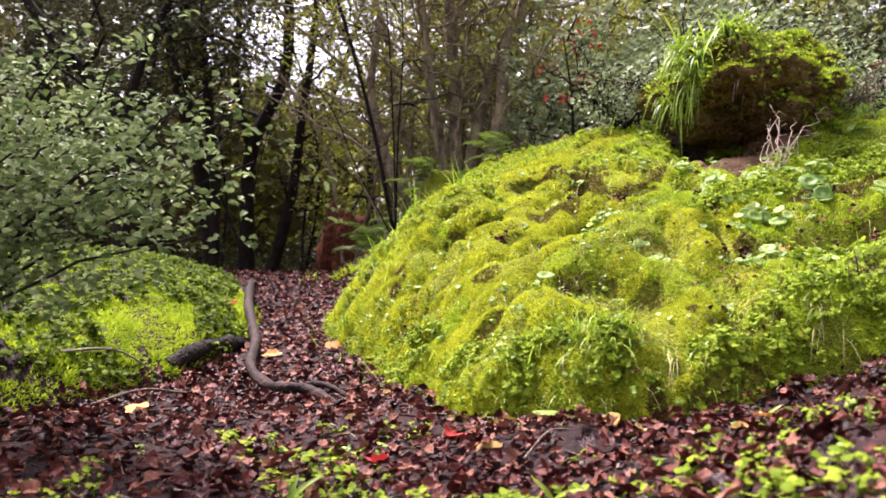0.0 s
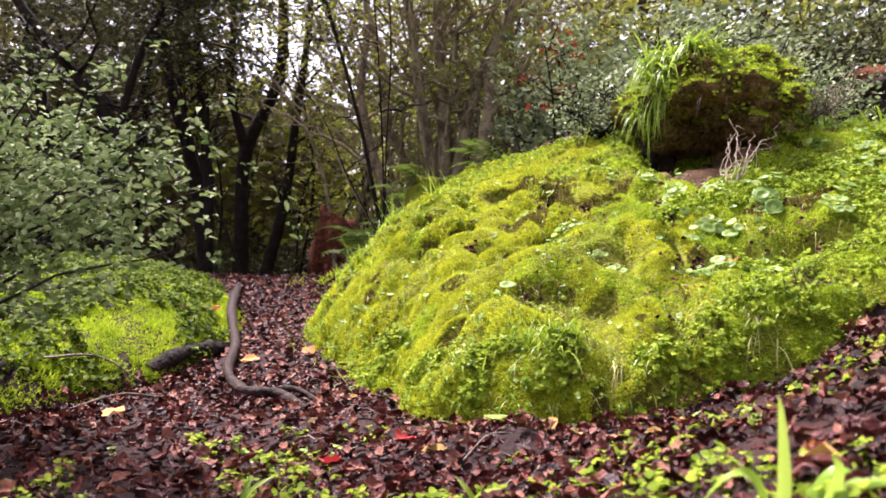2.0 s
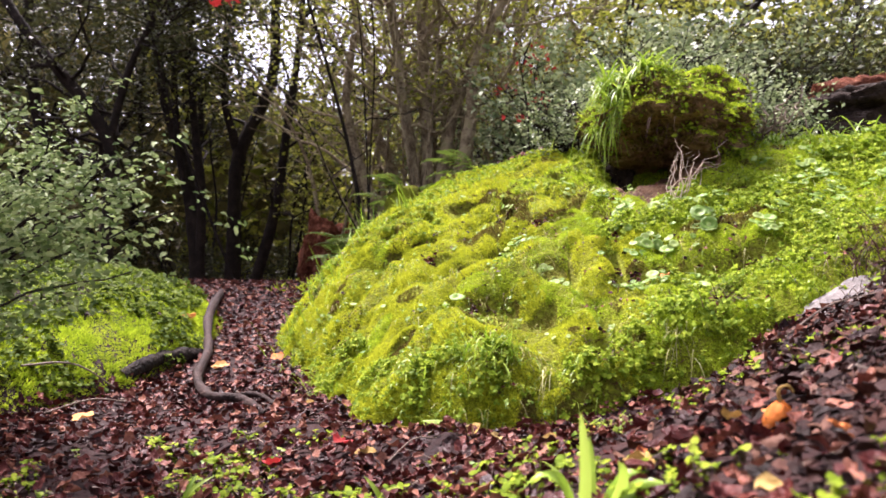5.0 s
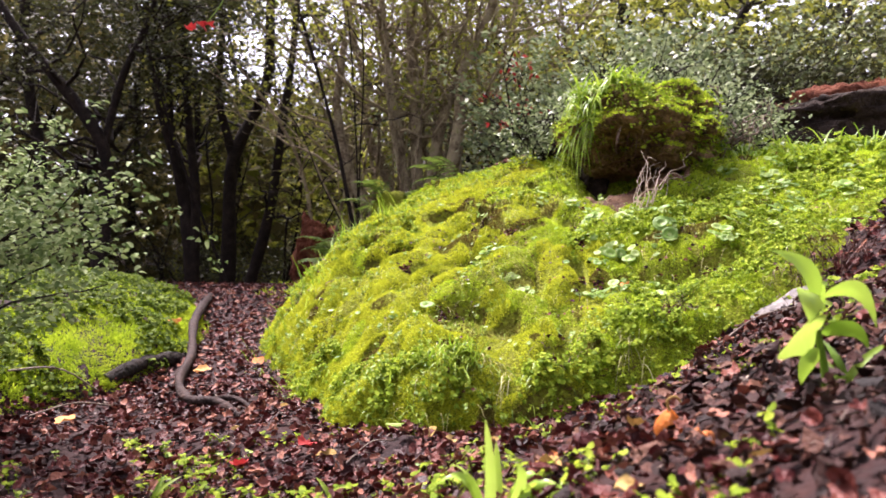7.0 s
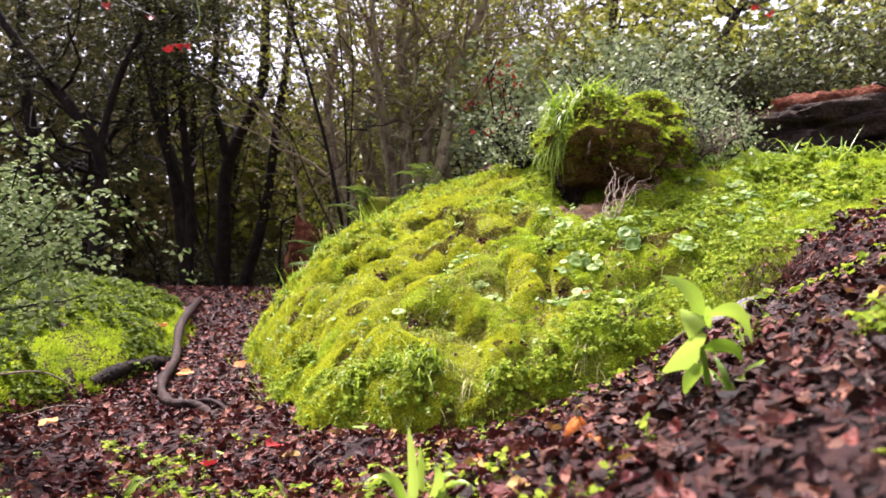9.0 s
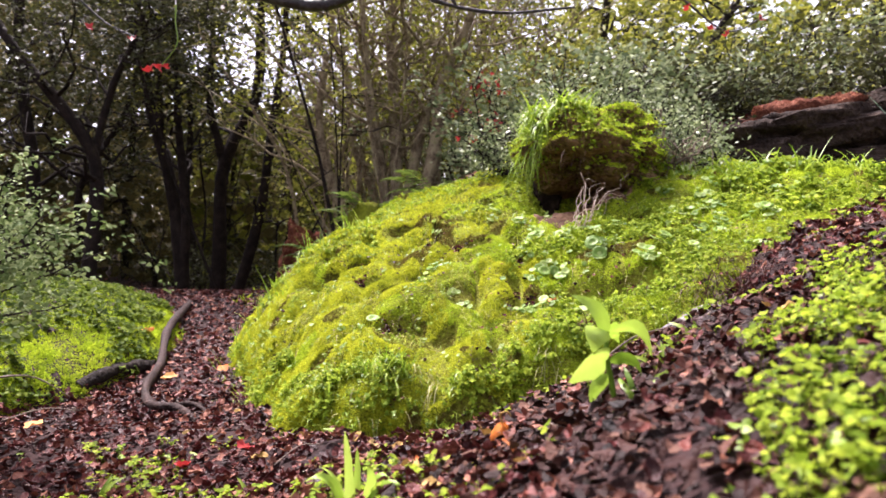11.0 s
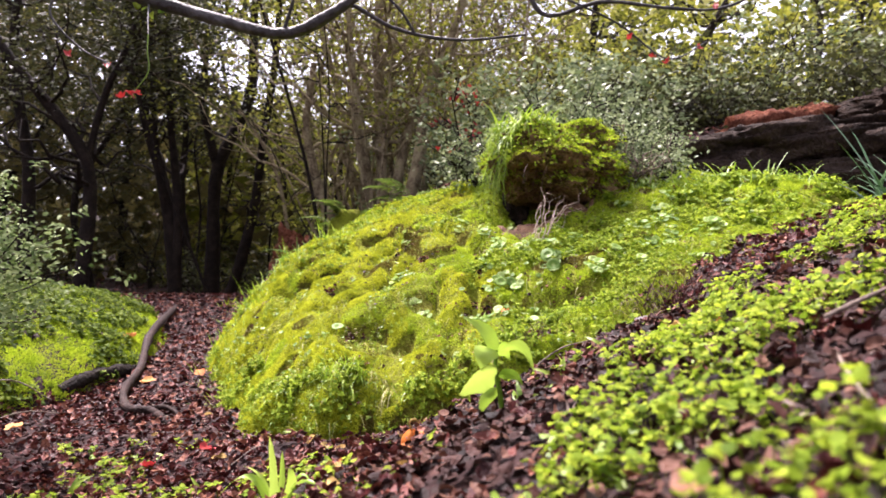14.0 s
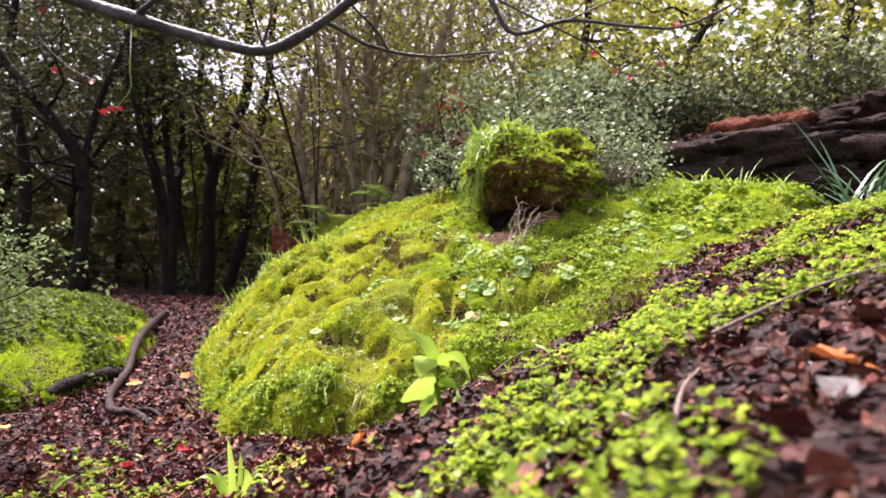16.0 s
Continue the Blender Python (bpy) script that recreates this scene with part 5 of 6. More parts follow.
# thin dry strands and stray grass over the moss
gd = np.random.default_rng(54)
for name, n, mat, lo, hi, w, label in (("dry_strands", 2600, STRAND, 0.03, 0.11, 0.0008, "thin straw-coloured strands lying over the moss"), ("stray_grass", 6500, GRASS, 0.02, 0.07, 0.0011, "short stray grass blades in the moss")):
    x, y = strewn(n, -0.6, 2.4, 1.6, 3.5, gd, lambda x, y: on_rock(x, y) & ~hollow(x, y) & (wave(x * 5, y * 5, 86) > -0.2))
    k = len(x)
    v, f = blades(np.stack([x, y, rock_z(x, y)], 1), gd.uniform(2.6, 6.0, k), gd.uniform(lo, hi, k), np.full(k, w), gd.uniform(0.7, 1.8, k), gd.uniform(0.4, 1.5, k), 5)
    put(name, mesh_of(name, v, [f], mat), label=label, category="grass", kind="stuff")
# pockets of dead leaves caught in the moss; those along the furrow are added to darken it
pv = []
for cx, cy, r in ((0.44, 1.87, 0.035), (0.445, 1.9, 0.03), (1.04, 1.80, 0.05), (0.86, 2.34, 0.025), (0.88, 2.5, 0.025), (0.90, 2.62, 0.025), (0.83, 2.2, 0.03), (0.81, 2.08, 0.025), (0.62, 2.55, 0.03), (0.36, 2.12, 0.03), (0.2, 2.55, 0.025), (0.73, 1.79, 0.05), (0.52, 2.80, 0.05), (0.88, 2.12, 0.03), (-0.115, 2.36, 0.02), (1.257, 2.09, 0.04), (1.28, 2.0, 0.04), (1.5, 1.8, 0.11), (0.63, 1.58, 0.06)):
    k = int(900 * r)
    x, y = gd.normal(cx, r * 0.6, k), gd.normal(cy, r * 0.6, k)
    v, t = lobed(3, 0.3, 1.2, int(cx * 100) + 500, 0.7)
    pv.append(spread(v, t, np.stack([x, y, surface_z(x, y) + gd.uniform(0.002, 0.016, k)], 1), turned(gd.normal(size=(k, 3)) * 0.6 + (0, -0.4, 0.8), gd.uniform(0, 6.28, k)), gd.uniform(0.010, 0.024, k)))
v, f = joined(pv)
put("caught_leaves", mesh_of("caught_leaves", v, f, LITTER), label="small dead leaves in pockets of the moss and darkening the furrow", category="leaf litter", kind="stuff")

# moss and herbs on the boulder
def on_faces(v, f, n, gen, ok):
    """Places strewn over the faces of a mesh, with their normals."""
    q = v[f]
    nrm = np.cross(q[:, 1] - q[:, 0], q[:, 2] - q[:, 0]) + np.cross(q[:, 2] - q[:, 0], q[:, 3] - q[:, 0])
    area = np.linalg.norm(nrm, axis=1)
    i = gen.choice(len(f), n, p=area / area.sum())
    u, w = gen.random((2, n, 1))
    pos = (q[i, 0] * (1 - u) + q[i, 1] * u) * (1 - w) + (q[i, 3] * (1 - u) + q[i, 2] * u) * w
    out = pos - v.mean(0)
    m = nrm[i] / (area[i][:, None] + 1e-12)
    m *= np.sign(np.sum(m * out, 1, keepdims=True))
    k = ok(pos, m)
    return pos[k], m[k]


gk = np.random.default_rng(53)
p, m = on_faces(*BOULDER, 40000, gk, lambda p, m: (m[:, 2] > -0.45) & (bare(p[:, 0] + p[:, 2], p[:, 1]) < 0.7 * m[:, 2] + 0.75))
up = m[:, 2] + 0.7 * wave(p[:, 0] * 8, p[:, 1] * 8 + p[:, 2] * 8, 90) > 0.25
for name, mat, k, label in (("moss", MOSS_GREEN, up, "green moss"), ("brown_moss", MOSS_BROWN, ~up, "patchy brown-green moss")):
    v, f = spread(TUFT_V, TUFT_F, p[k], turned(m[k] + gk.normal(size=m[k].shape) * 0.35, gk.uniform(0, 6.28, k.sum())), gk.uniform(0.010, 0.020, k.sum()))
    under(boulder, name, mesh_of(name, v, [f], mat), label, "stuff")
for x, z, n in ((1.22, 0.93, 22), (1.36, 0.96, 26), (1.46, 0.93, 20)):
    tuft("dead_grass", (x, 2.83, z), 0.04, n, 0.10, 0.0018, 1.5, 0.5, DRY_GRASS, "dry rootlets hanging from the boulder", 265, 2.6)
p, m = on_faces(*BOULDER, 11000, gk, lambda p, m: (m[:, 2] > -0.3) & (p[:, 2] > 0.86) & (wave(p[:, 0] * 6, p[:, 1] * 6 + p[:, 2] * 5, 85) > -0.2 + 0.75 * step(1.12, 1.0, p[:, 2]) * step(1.55, 1.4, p[:, 0])))
v, f = spread(OVAL_V, OVAL_F, p + m * gk.uniform(0.0, 0.06, (len(p), 1)), turned(m * 0.5 + gk.normal(size=m.shape) * 0.4 + (0, -0.2, 0.5), gk.uniform(0, 6.28, len(p))), gk.uniform(0.010, 0.024, len(p)))
put("boulder_herbs", mesh_of("boulder_herbs", v, [f], HERB), label="leafy green herbs on top of the boulder", category="plants", kind="stuff")

# two sprouts close to the camera
def broad_leaf(length, width, arch, fold, n=7):
    s = np.linspace(0, 1, n + 1)
    w = width * (np.minimum(1, 0.5 + 3 * s) * (1 - s ** 5) if width < 0.012 else np.sin(np.pi * s ** 0.75) ** 0.8)
    z = arch * (s - s * s * 1.6)
    mid = np.stack([length * s, 0 * s, z * length], 1)
    left = mid + np.stack([0 * s, w, fold * w], 1)
    right = mid + np.stack([0 * s, -w, fold * w], 1)
    v = np.stack([left, mid, right], 1).reshape(-1, 3)
    k = np.arange(3 * (n + 1)).reshape(n + 1, 3)
    f = np.concatenate([np.stack([k[:-1, j], k[1:, j], k[1:, j + 1], k[:-1, j + 1]], 1) for j in (0, 1)])
    return v, f


def sprout(x, y, leaves, stem_h, label):
    z = seat(x, y)
    h = holder("sprout", pose(x, y, z), label, "sprout", "sprouts in the leaf litter")
    if stem_h:
        s, f = tube(bent((0, 0, -0.02), (0.006, 0, stem_h), 6, 0.03), np.linspace(0.0045, 0.003, 6), 7)
        put("stem", mesh_of("stem", s, [f], HERB_ONE, True), h)
    for at_z, yaw, pitch, length, width, arch, fold in leaves:
        v, f = broad_leaf(length, width, arch, fold)
        put("leaf", mesh_of("leaf", v, [f], HERB_ONE, True), h, at=pose(0, 0, at_z, 55 if math.cos(radians(yaw)) > 0 else -55, -pitch, yaw))
    return h


def bent_leaf(root, tip, wide, sag, side, n=9, blunt=0.0):
    """A soft leaf from root to tip that sags midway; side: the direction of its breadth."""
    u = np.linspace(0, 1, n + 1)
    root, tip, side = np.array(root), np.array(tip), np.array(side) / np.linalg.norm(side)
    mid = root + (tip - root) * u[:, None] + np.array(sag) * (4 * u * (1 - u))[:, None]
    w = wide * np.maximum(np.sin(np.pi * u ** (0.62 if not blunt else 0.5)) ** (0.85 if not blunt else blunt), 0.03)
    keel = np.cross(side, tip - root)
    keel = 0.25 * keel / np.linalg.norm(keel)
    rows = [mid + side * w[:, None] * k + keel * (w * abs(k))[:, None] + (0.02 * wide * np.sin(9 * u + 3 * k))[:, None] for k in (-1, -0.5, 0, 0.5, 1)]
    v = np.stack(rows, 1).reshape(-1, 3)
    i = np.arange(5 * (n + 1)).reshape(n + 1, 5)
    f = np.concatenate([np.stack([i[:-1, j], i[1:, j], i[1:, j + 1], i[:-1, j + 1]], 1) for j in range(4)])
    return v, f


def soft_sprout(x, y, stem, leaves, label):
    """stem: its points, or nothing; leaves: root, tip, half breadth, sag, side, bluntness."""
    h = holder("sprout", pose(x, y, seat(x, y)) @ Matrix.Scale(1.15 if stem else 1.0, 4), label, "sprout", "sprouts in the leaf litter")
    if stem:
        v, f = tube(eased(stem, 12), np.linspace(0.0045, 0.003, 12), 8)
        put("stem", mesh_of("stem", v, [f], HERB_ONE, True), h)
    for root, tip, wide, sag, side, blunt in leaves:
        v, f = bent_leaf(root, tip, wide, sag, side, blunt=blunt)
        put("leaf", mesh_of("leaf", v, [f], SPROUT, True), h)
    return h


soft_sprout(0.819, 0.515, [(0, 0, -0.03), (-0.004, 0, 0.03), (-0.012, 0.0, 0.07), (-0.012, 0, 0.105)], [
    ((-0.012, 0, 0.095), (-0.060, 0.0, 0.152), 0.011, (0.008, -0.006, 0.010), (0.6, 0.2, 0.5), 0),
    ((-0.012, 0, 0.105), (-0.034, -0.03, 0.078), 0.018, (-0.008, -0.014, 0.012), (0.8, 0.1, -0.5), 0),
    ((-0.012, 0, 0.100), (0.044, -0.012, 0.072), 0.011, (0.008, -0.004, 0.024), (0.35, -0.5, 0.75), 0),
    ((-0.010, 0, 0.066), (-0.066, -0.028, 0.044), 0.026, (-0.004, -0.008, 0.010), (0.1, -0.45, 0.85), 0.6),
    ((-0.010, 0, 0.066), (0.026, -0.028, 0.052), 0.012, (0.006, -0.008, 0.010), (-0.1, -0.6, 0.7), 0.6),
    ((-0.006, 0, 0.050), (-0.034, -0.012, 0.012), 0.011, (-0.006, -0.004, 0.002), (0.7, 0.2, -0.3), 0),
    ((-0.012, 0.004, 0.100), (0.012, 0.03, 0.085), 0.014, (0.004, 0.004, 0.008), (0.2, -0.5, 0.8), 0)], "broad-leaved green sprout standing in the leaf litter")
soft_sprout(0.4125, 0.57, [], [
    ((0, 0, -0.01), (-0.004, -0.01, 0.135), 0.0078, (0.004, 0, 0), (1, 0.25, 0), 0.45),
    ((0.012, 0, -0.01), (0.034, -0.03, 0.085), 0.0095, (0.014, -0.01, 0.016), (0.9, 0.3, 0.1), 0.5),
    ((0.006, 0.01, -0.01), (0.012, 0.02, 0.10), 0.007, (0.004, 0, 0), (1, -0.3, 0), 0.45),
    ((-0.004, 0, -0.01), (-0.088, -0.03, 0.034), 0.0085, (0.010, 0, 0.052), (0.5, 0.8, 0.3), 0.5),
    ((-0.006, 0.006, -0.01), (-0.055, 0.01, 0.075), 0.007, (0.010, 0, 0.018), (0.6, 0.6, -0.3), 0.5),
    ((0.012, 0, -0.01), (0.082, -0.02, 0.012), 0.009, (0.008, 0, 0.066), (-0.5, 0.8, 0.3), 0.5),
    ((0.02, 0, -0.005), (0.170, 0.01, 0.062), 0.0075, (0, 0, 0.018), (-0.3, 0.7, 0.6), 0.5),
    ((0.012, -0.01, -0.01), (0.095, -0.05, 0.055), 0.008, (0, 0, 0.035), (-0.3, 0.7, 0.5), 0.5)], "green sprout with broad blade leaves in the leaf litter")
for x, y in ((0.15, 0.98), (-0.25, 1.15), (0.95, 0.75), (0.86, 0.55), (0.55, 1.25), (1.1, 1.0)):
    sprout(x, y, [(0, gs.uniform(0, 360), 55, 0.075, 0.005, 0.6, 0.4), (0, gs.uniform(0, 360), 70, 0.06, 0.005, 0.5, 0.4), (0, gs.uniform(0, 360), 40, 0.06, 0.005, 0.6, 0.4)], 0, "small green blade sprout among the fallen leaves")


# ---- roots, sticks and twigs ----
def limb(name, line, r0, r1, mat, label, category, n=26, sides=9, group=""):
    p = eased(line, n)
    s = np.linspace(0, 1, n)
    v, f = tube(p, (r0 + (r1 - r0) * s) * (1 + 0.10 * rng.normal(size=n)), sides, 0.06)
    return put(name, mesh_of(name, v, [f], mat, True), label=label, category=category, group=group)


def low(x, y, up):
    return (x, y, float(ground_z(np.array([x]), np.array([y]))[0]) + up)


ROOT = surface("worn_brown_root", [(0.008, 0.004, 0.003), (0.024, 0.012, 0.009), (0.055, 0.03, 0.023)], 0.8, 14, 70, 0.9, spec=0.2)
limb("tree_root", [low(-1.12, 4.25, 0.0), low(-0.92, 3.45, 0.03), low(-0.80, 3.0, 0.03), low(-0.67, 2.6, 0.04), low(-0.60, 2.27, 0.035), low(-0.48, 2.03, 0.03), low(-0.38, 1.995, 0.035), low(-0.27, 1.9, 0.0)], 0.023, 0.014, ROOT, "thick brown tree root crossing the path", "root", 40)
limb("tree_root", [low(-0.40, 2.04, 0.03), low(-0.33, 2.03, 0.035), low(-0.25, 1.97, 0.01)], 0.012, 0.008, ROOT, "thin side root on the path", "root", 12)
limb("tree_root", [low(-0.72, 2.72, -0.005), (-0.76, 2.56, -0.035), (-0.80, 2.38, -0.03), (-0.84, 2.2, -0.06)], 0.028, 0.03, BARK, "dark root along the foot of the bank", "root", 16)
for a, b, r in (((-1.0, 1.9), (-0.82, 2.12), 0.004), ((-0.85, 1.75), (-0.68, 1.9), 0.003), ((0.98, -0.32), (1.12, 0.02), 0.003), ((1.2, 0.2), (1.5, 0.1), 0.003), ((0.6, 1.68), (0.66, 1.8), 0.004),
                ((0.14, 1.25), (0.24, 1.33), 0.002), ((0.95, 1.2), (1.1, 1.14), 0.0025)):
    m = (0.5 * (a[0] + b[0]), 0.5 * (a[1] + b[1]) + 0.02)
    limb("stick", [low(*a, 0.03), low(*m, 0.045), low(*b, 0.03)], r, r * 0.6, TWIG, "thin dead stick lying on the litter", "stick", 10, 6, "sticks")
for k in range(12):
    b0 = np.array([1.13 + 0.02 * gs.normal(), 2.5, seat(1.13, 2.5) + 0.005])
    t0 = b0 + np.array([gs.uniform(0.0, 0.24), gs.uniform(0.05, 0.22), gs.uniform(0.10, 0.25)])
    v, f = tube(bent(b0, t0, 9, 0.16, -0.03), np.linspace(0.0018, 0.0008, 9), 5)
    put("dry_twig", mesh_of("dry_twig", v, [f], PALE_TWIG, True), label="bare pale twig rooted below the boulder", category="twig", group="bare twigs")
v, f = grid(np.arange(0.88, 1.56, 0.012), np.arange(2.6, 3.3, 0.012), lambda x, y: rock_z(x, y) + 0.006 + 0.012 * wave(x * 14, y * 14, 88) + 0.006 * wave(x * 40, y * 40, 89))
v[:, 2] -= np.where(hollow(v[:, 0], v[:, 1]), 0, 0.05)
put("bare_soil", mesh_of("bare_soil", v, [f], surface("pale_red_soil", [(0.05, 0.022, 0.011), (0.12, 0.058, 0.028), (0.25, 0.145, 0.075)], 0.9, 12, 90, 0.8), True), label="bare reddish soil in the hollow under the boulder", category="soil")

# ---- the shrub beside the path ----
bush = holder("leafy_shrub", pose(-1.35, 1.75, -0.05), "leafy shrub with glossy pale-green oval leaves on the bank", "shrub")
gb = np.random.default_rng(51)
leaf_p, leaf_n, k = [], [], 0
TIPS = [(-0.37, 1.42, 0.47), (-0.46, 1.40, 0.60), (-0.60, 1.45, 0.70), (-0.75, 1.50, 0.74), (-0.92, 1.50, 0.70), (-0.62, 1.44, 0.52), (-0.52, 1.48, 0.52), (-0.44, 1.36, 0.33),
        (-0.95, 1.5, 0.6), (-0.72, 1.55, 0.58), (-1.05, 1.55, 0.66), (-0.85, 1.6, 0.62)]
more = [np.array(t) + gb.normal(size=3) * (0.10, 0.12, 0.07) + (-0.10, 0.08, 0.03) for t in TIPS if t[2] > 0.45]
for tip in [np.array(t) for t in TIPS] + more:
    a = np.array([-1.35, 1.75, -0.08])
    p = eased([a, 0.55 * a + 0.45 * tip + (0, 0, 0.10), tip], 14)
    p[1:-1] += gb.normal(size=(12, 3)) * 0.008
    v, f = tube(p, np.linspace(0.007, 0.0015, 14), 5)
    leaf_p, leaf_n = [], []
    twig = under(bush, "branch", mesh_of("branch", v, [f], BARK, True))
    for j in range(4, 14):
        for _ in range(4):
            d = gb.normal(size=3) * (0.06, 0.06, 0.05)
            q = p[j] + d
            m = 9
            leaf_p += [q + gb.normal(size=3) * 0.013 for _ in range(m)]
            leaf_n += [d / 0.06 * 0.3 + gb.normal(size=3) * 0.45 + (0.15, -0.45, 0.7) for _ in range(m)]
    leaf_p, leaf_n = np.array(leaf_p), np.array(leaf_n)
    v, f = spread(OVAL_V, OVAL_F, leaf_p, turned(leaf_n, gb.uniform(0, 6.28, len(leaf_p))), gb.uniform(0.012, 0.026, len(leaf_p))[:, None] * np.array([1.0, 0.8, 1.4]))
    put("leaf_spray", mesh_of("leaf_spray", v, [f], LEAF_BUSH), twig, kind="stuff")

# ---- the tree whose limb hangs over the path ----
hang = holder("overhanging_tree", pose(-2.3, 1.7, foot(-2.3, 1.7)), "grey tree whose limb with red leaves arches over the path", "tree")
s, p = trunk_set([(-2.3, 1.7, foot(-2.3, 1.7)), (-2.3, 1.7, 0.9), (-2.2, 1.7, 1.9), (-2.0, 1.7, 3.2)], 0.09, 0.05)
under(hang, "trunk", mesh_of("trunk", s[0], [s[1]], GREY_BARK, True))
BOUGHS = [([(-2.22, 1.7, 1.75), (-1.7, 1.75, 1.85), (-1.1, 1.8, 1.68), (-0.61, 1.86, 1.50), (-0.34, 1.86, 1.41), (-0.09, 1.86, 1.34), (0.13, 1.86, 1.29), (0.27, 1.86, 1.34), (0.39, 1.86, 1.42), (0.52, 1.86, 1.51), (0.85, 1.87, 1.66)], 0.034, 0.015),
          ([(0.27, 1.87, 1.345), (0.36, 1.93, 1.42), (0.53, 1.95, 1.34), (0.75, 1.95, 1.30), (1.01, 1.95, 1.32)], 0.011, 0.004),
          ([(0.85, 1.87, 1.66), (0.98, 1.85, 1.49), (1.07, 1.85, 1.36), (1.27, 1.85, 1.41), (1.50, 1.85, 1.39), (1.69, 1.85, 1.39), (1.87, 1.85, 1.47)], 0.010, 0.004),
          ([(0.98, 1.85, 1.50), (1.14, 1.85, 1.42), (1.33, 1.85, 1.33), (1.50, 1.85, 1.21), (1.64, 1.85, 1.27)], 0.005, 0.002),
          ([(0.60, 1.95, 1.325), (0.55, 1.93, 1.40), (0.47, 1.93, 1.48), (0.40, 1.93, 1.58)], 0.006, 0.004),
          ([(-0.34, 1.86, 1.41), (-0.18, 1.8, 1.50), (0.0, 1.75, 1.60), (0.2, 1.7, 1.72)], 0.012, 0.006),
          ([(1.27, 1.85, 1.41), (1.4, 1.85, 1.47), (1.6, 1.87, 1.55)], 0.004, 0.002),
          ([(0.14, 1.86, 1.30), (0.18, 1.83, 1.42), (0.17, 1.8, 1.55)], 0.007, 0.004),
          ([(-0.61, 1.86, 1.50), (-0.66, 1.8, 1.35), (-0.55, 1.78, 1.22), (-0.42, 1.75, 1.15)], 0.005, 0.002),
          ([(-0.34, 1.86, 1.40), (-0.31, 1.78, 1.32), (-0.285, 1.72, 1.245)], 0.004, 0.002)]
limbs = []
for line, r0, r1 in BOUGHS:
    q = eased(line, 30)
    v, f = tube(q, np.linspace(r0, r1, 30) * (1 + 0.06 * rng.normal(size=30)), 8, 0.04)
    limbs.append((q, under(hang, "limb", mesh_of("limb", v, [f], GREY_BARK, True))))
v, f = tube(eased([(-0.285, 1.72, 1.245), (-0.275, 1.69, 1.18), (-0.259, 1.66, 1.106), (-0.30, 1.65, 1.04)], 14), np.linspace(0.003, 0.0015, 14), 5)
put("twig", mesh_of("twig", v, [f], HERB_ONE, True), limbs[-1][1], "thin green hanging twig")


def star_leaf(at, size, name="red_leaf"):
    v, t = lobed(5, 0.62, 0.9, int(abs(at[0] * 991 + at[2] * 377)), 0.9)
    e = Euler((gb.uniform(-1, 1), gb.uniform(-1, 1), gb.uniform(0, 6)))
    v = v * size @ np.array(e.to_matrix()).T + np.array(at)
    near = min(limbs, key=lambda l: np.min(np.linalg.norm(l[0] - np.array(at), axis=1)))[1]
    put(name, mesh_of(name, v, [t], LEAF_RED), near, "red autumn leaf")


for dx, dz in ((0, 0), (-0.022, -0.01), (0.018, 0.006)):
    star_leaf((-0.315 + dx, 1.65 + 0.4 * dx, 1.03 + dz), 0.04)
for at in ((1.37, 1.85, 1.29), (1.50, 1.85, 1.20), (1.67, 1.85, 1.40), (1.61, 1.85, 1.25), (1.79, 1.85, 1.44), (-0.65, 1.82, 1.42), (-0.60, 1.8, 1.20), (-0.44, 1.76, 1.15), (1.45, 1.85, 1.22), (0.19, 1.83, 1.41)):
    star_leaf(at, 0.035)

for at in ((-0.35, 1.85, 1.375), (-0.38, 1.85, 1.385), (-0.29, 1.85, 1.36), (-0.04, 1.85, 1.37), (-0.32, 1.84, 1.35)):
    v, t = lobed(3, 0.3, 0.8, int(abs(at[0]) * 991), 0.8)
    v = v * 0.03 @ np.array(Euler((gb.uniform(0.5, 1.4), gb.uniform(-1, 1), gb.uniform(0, 6))).to_matrix()).T + np.array(at)
    put("yellow_leaf", mesh_of("yellow_leaf", v, [t], HERB_ONE), limbs[0][1], "yellow-green leaf")

# red-leaved sapling on the hillside
tree("red_sapling", [([(0.85, 4.75, 1.0), (0.83, 4.7, 1.3), (0.76, 4.6, 1.65)], 0.012, 0.004)], BARK, LEAF_RED, "small sapling with a few red autumn leaves", 1.25, 2, 0.045, 6, 0.2, 0.05, "saplings")


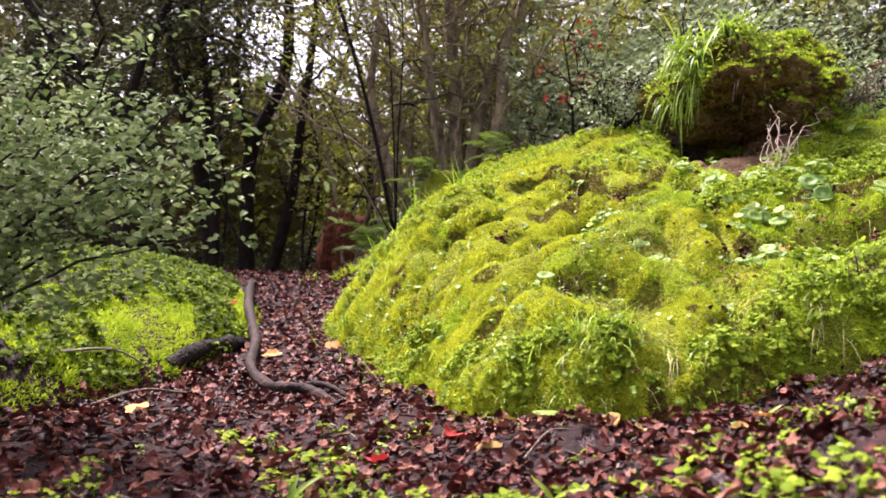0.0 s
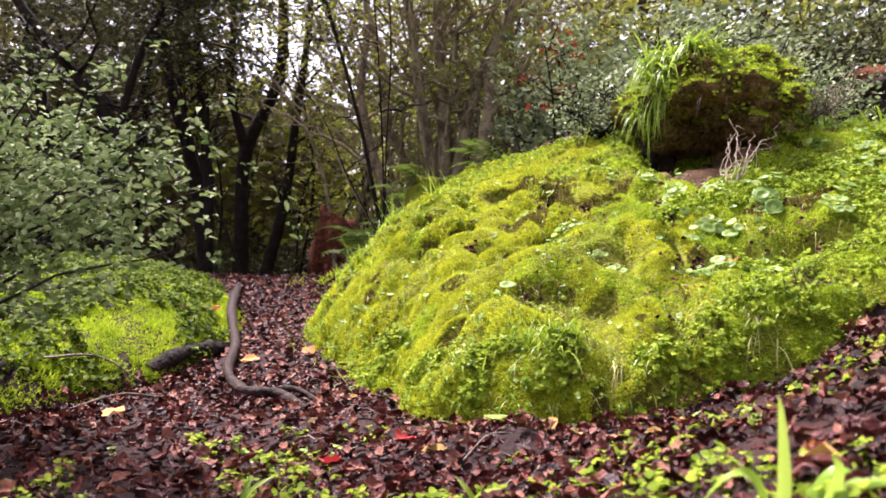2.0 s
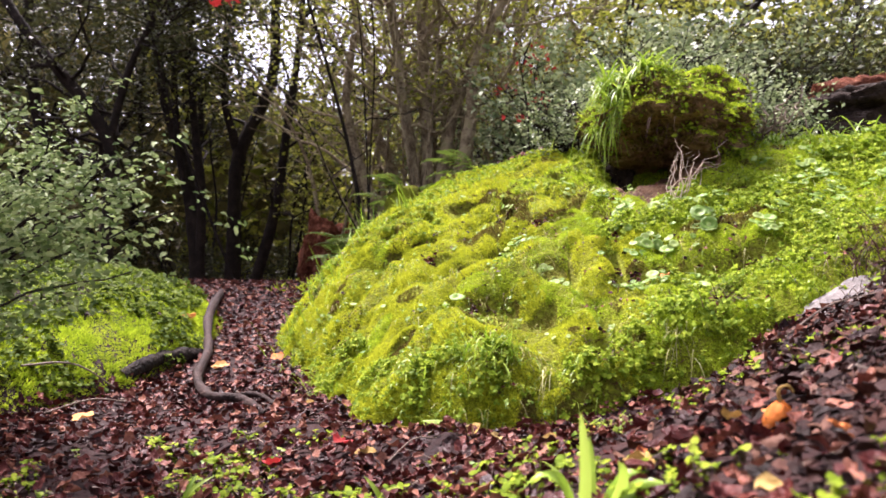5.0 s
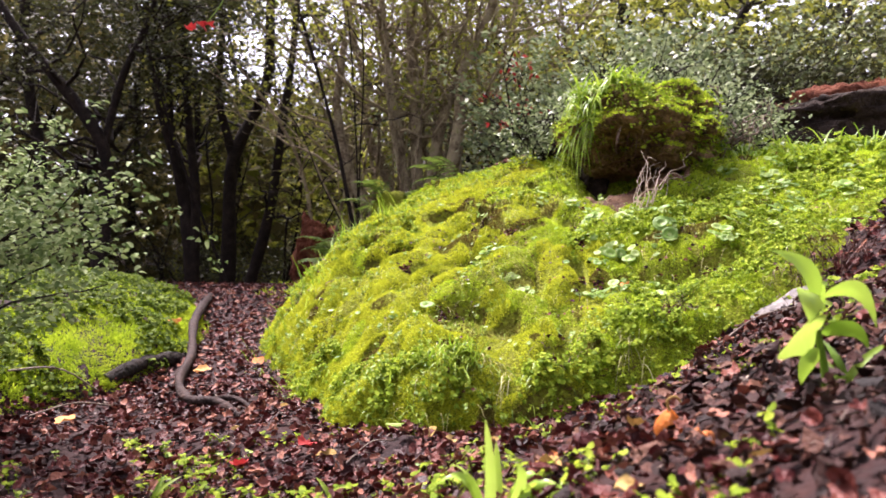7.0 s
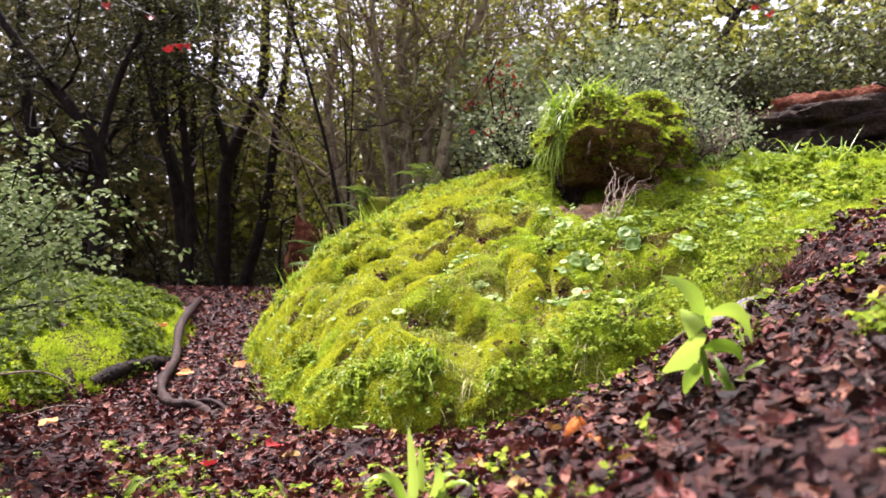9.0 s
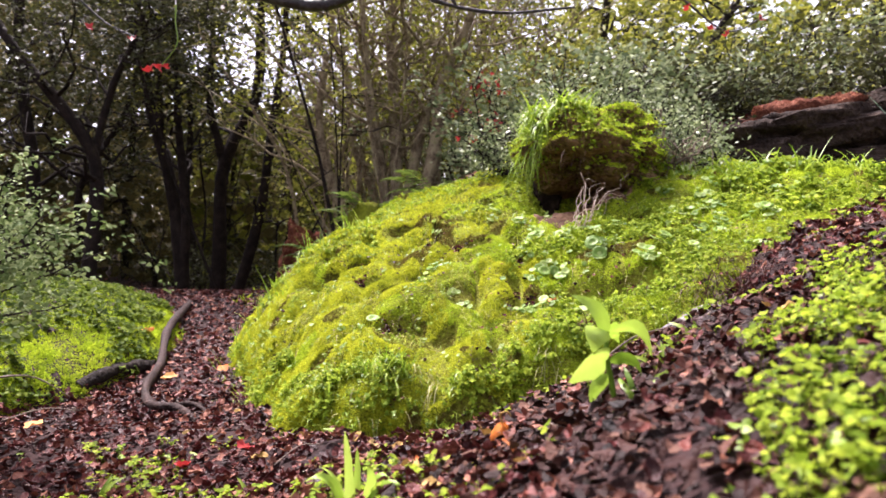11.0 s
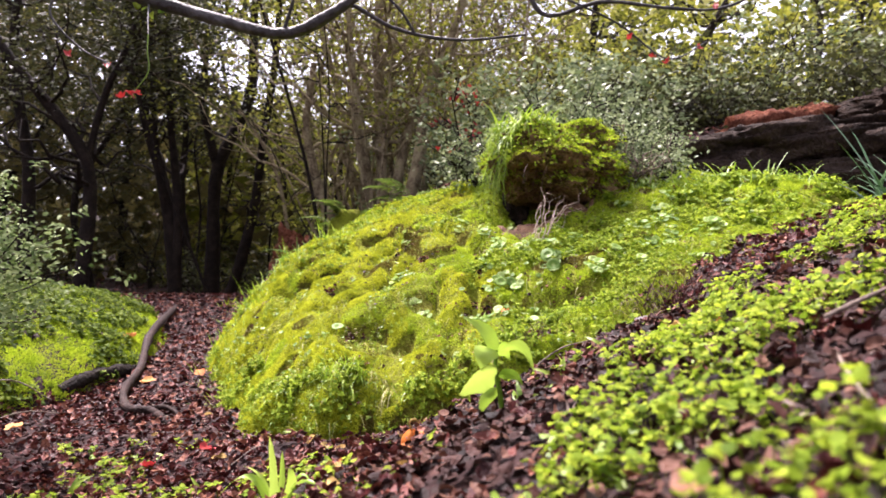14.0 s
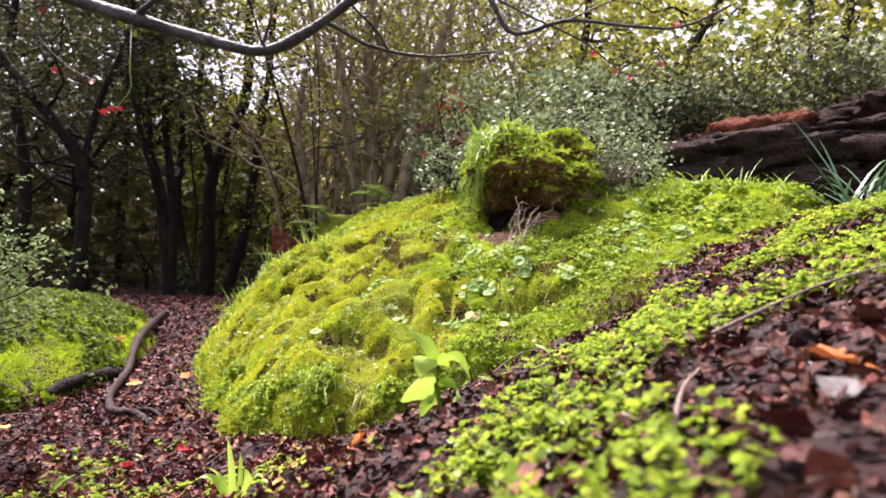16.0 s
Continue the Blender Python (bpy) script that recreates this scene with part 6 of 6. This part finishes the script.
# dry scrub beside the boulder
shrub("dry_scrub", (1.68, 3.1, seat(1.68, 3.1)), (0.24, 0.2, 0.34), LEAF_GREY, "dry brown scrub with pale twigs and small leaves beside the boulder", 14, 2, 0.024, 0.03, mat=TWIG)
shrub("scrub_sprig", (1.55, 3.3, 1.06), (0.3, 0.3, 0.28), LEAF_GREY, "sprig of small grey-green leaves above the boulder", 9, 6, 0.028, 0.035)
shrub("scrub_sprig", (1.15, 3.5, 1.0), (0.35, 0.3, 0.3), LEAF_GREY, "sprig of small grey-green leaves on the crest", 9, 6, 0.028, 0.035)
shrub("scrub_sprig", (1.88, 3.75, seat(1.88, 3.75)), (0.3, 0.3, 0.34), LEAF_GREY, "sprig of small grey-green leaves beside the dark ledge", 10, 7, 0.03, 0.04)

# ---- ferns ----
def fern(x, y, z, fronds, length, label, seed):
    gen = np.random.default_rng(seed)
    h = holder("fern", pose(x, y, z), label, "fern", "ferns")
    for k in range(fronds):
        a = gen.uniform(0, 6.28)
        L = length * gen.uniform(0.7, 1.15)
        s = np.linspace(0, 1, 15)
        p = np.stack([L * s, 0 * s, L * (0.75 * s - 0.75 * s * s)], 1)
        sets = [tube(p, np.linspace(0.003, 0.001, 15), 4)]
        for side in (-1, 1):
            q = p[2:]
            w = L * 0.33 * np.sin(np.pi * np.linspace(0.12, 0.97, 13))
            m = np.array([np.array(Euler((0.2 * side, 0.15, side * 1.15)).to_matrix())] * 13)
            v, f = spread(np.array(RHOMB_V) + (0.5, 0, 0), RHOMB_F, q, m, np.stack([w, w * 0.55, w], 1))
            sets.append((v, f))
        v, f = joined(sets)
        ob = put("frond", mesh_of("frond", v, f, FERN), h, at=pose(0, 0, 0, 0, gen.uniform(-25, 5), math.degrees(a)))
    return h


FL = "green fern with arching fronds in the shade"
for k, (x, y) in enumerate(((0.0, 4.75), (-0.12, 4.9), (-0.45, 5.6), (-0.6, 6.0), (-0.45, 6.8), (-0.5, 7.6), (-0.3, 6.4), (0.5, 4.7))):
    fern(x, y, foot(x, y) + (0.18 if k < 2 else 0.04), 9, 0.32 if k < 2 else 0.42, FL, 200 + k)
stone("mossy_stump", (0.0, 4.78, seat(0.0, 4.78) + 0.02), (0.17, 0.16, 0.17), (0, 0, 0), 9.4, MOSS_BED, "rounded moss-grown stump on the hillside", 0.2, 0.1, 16)
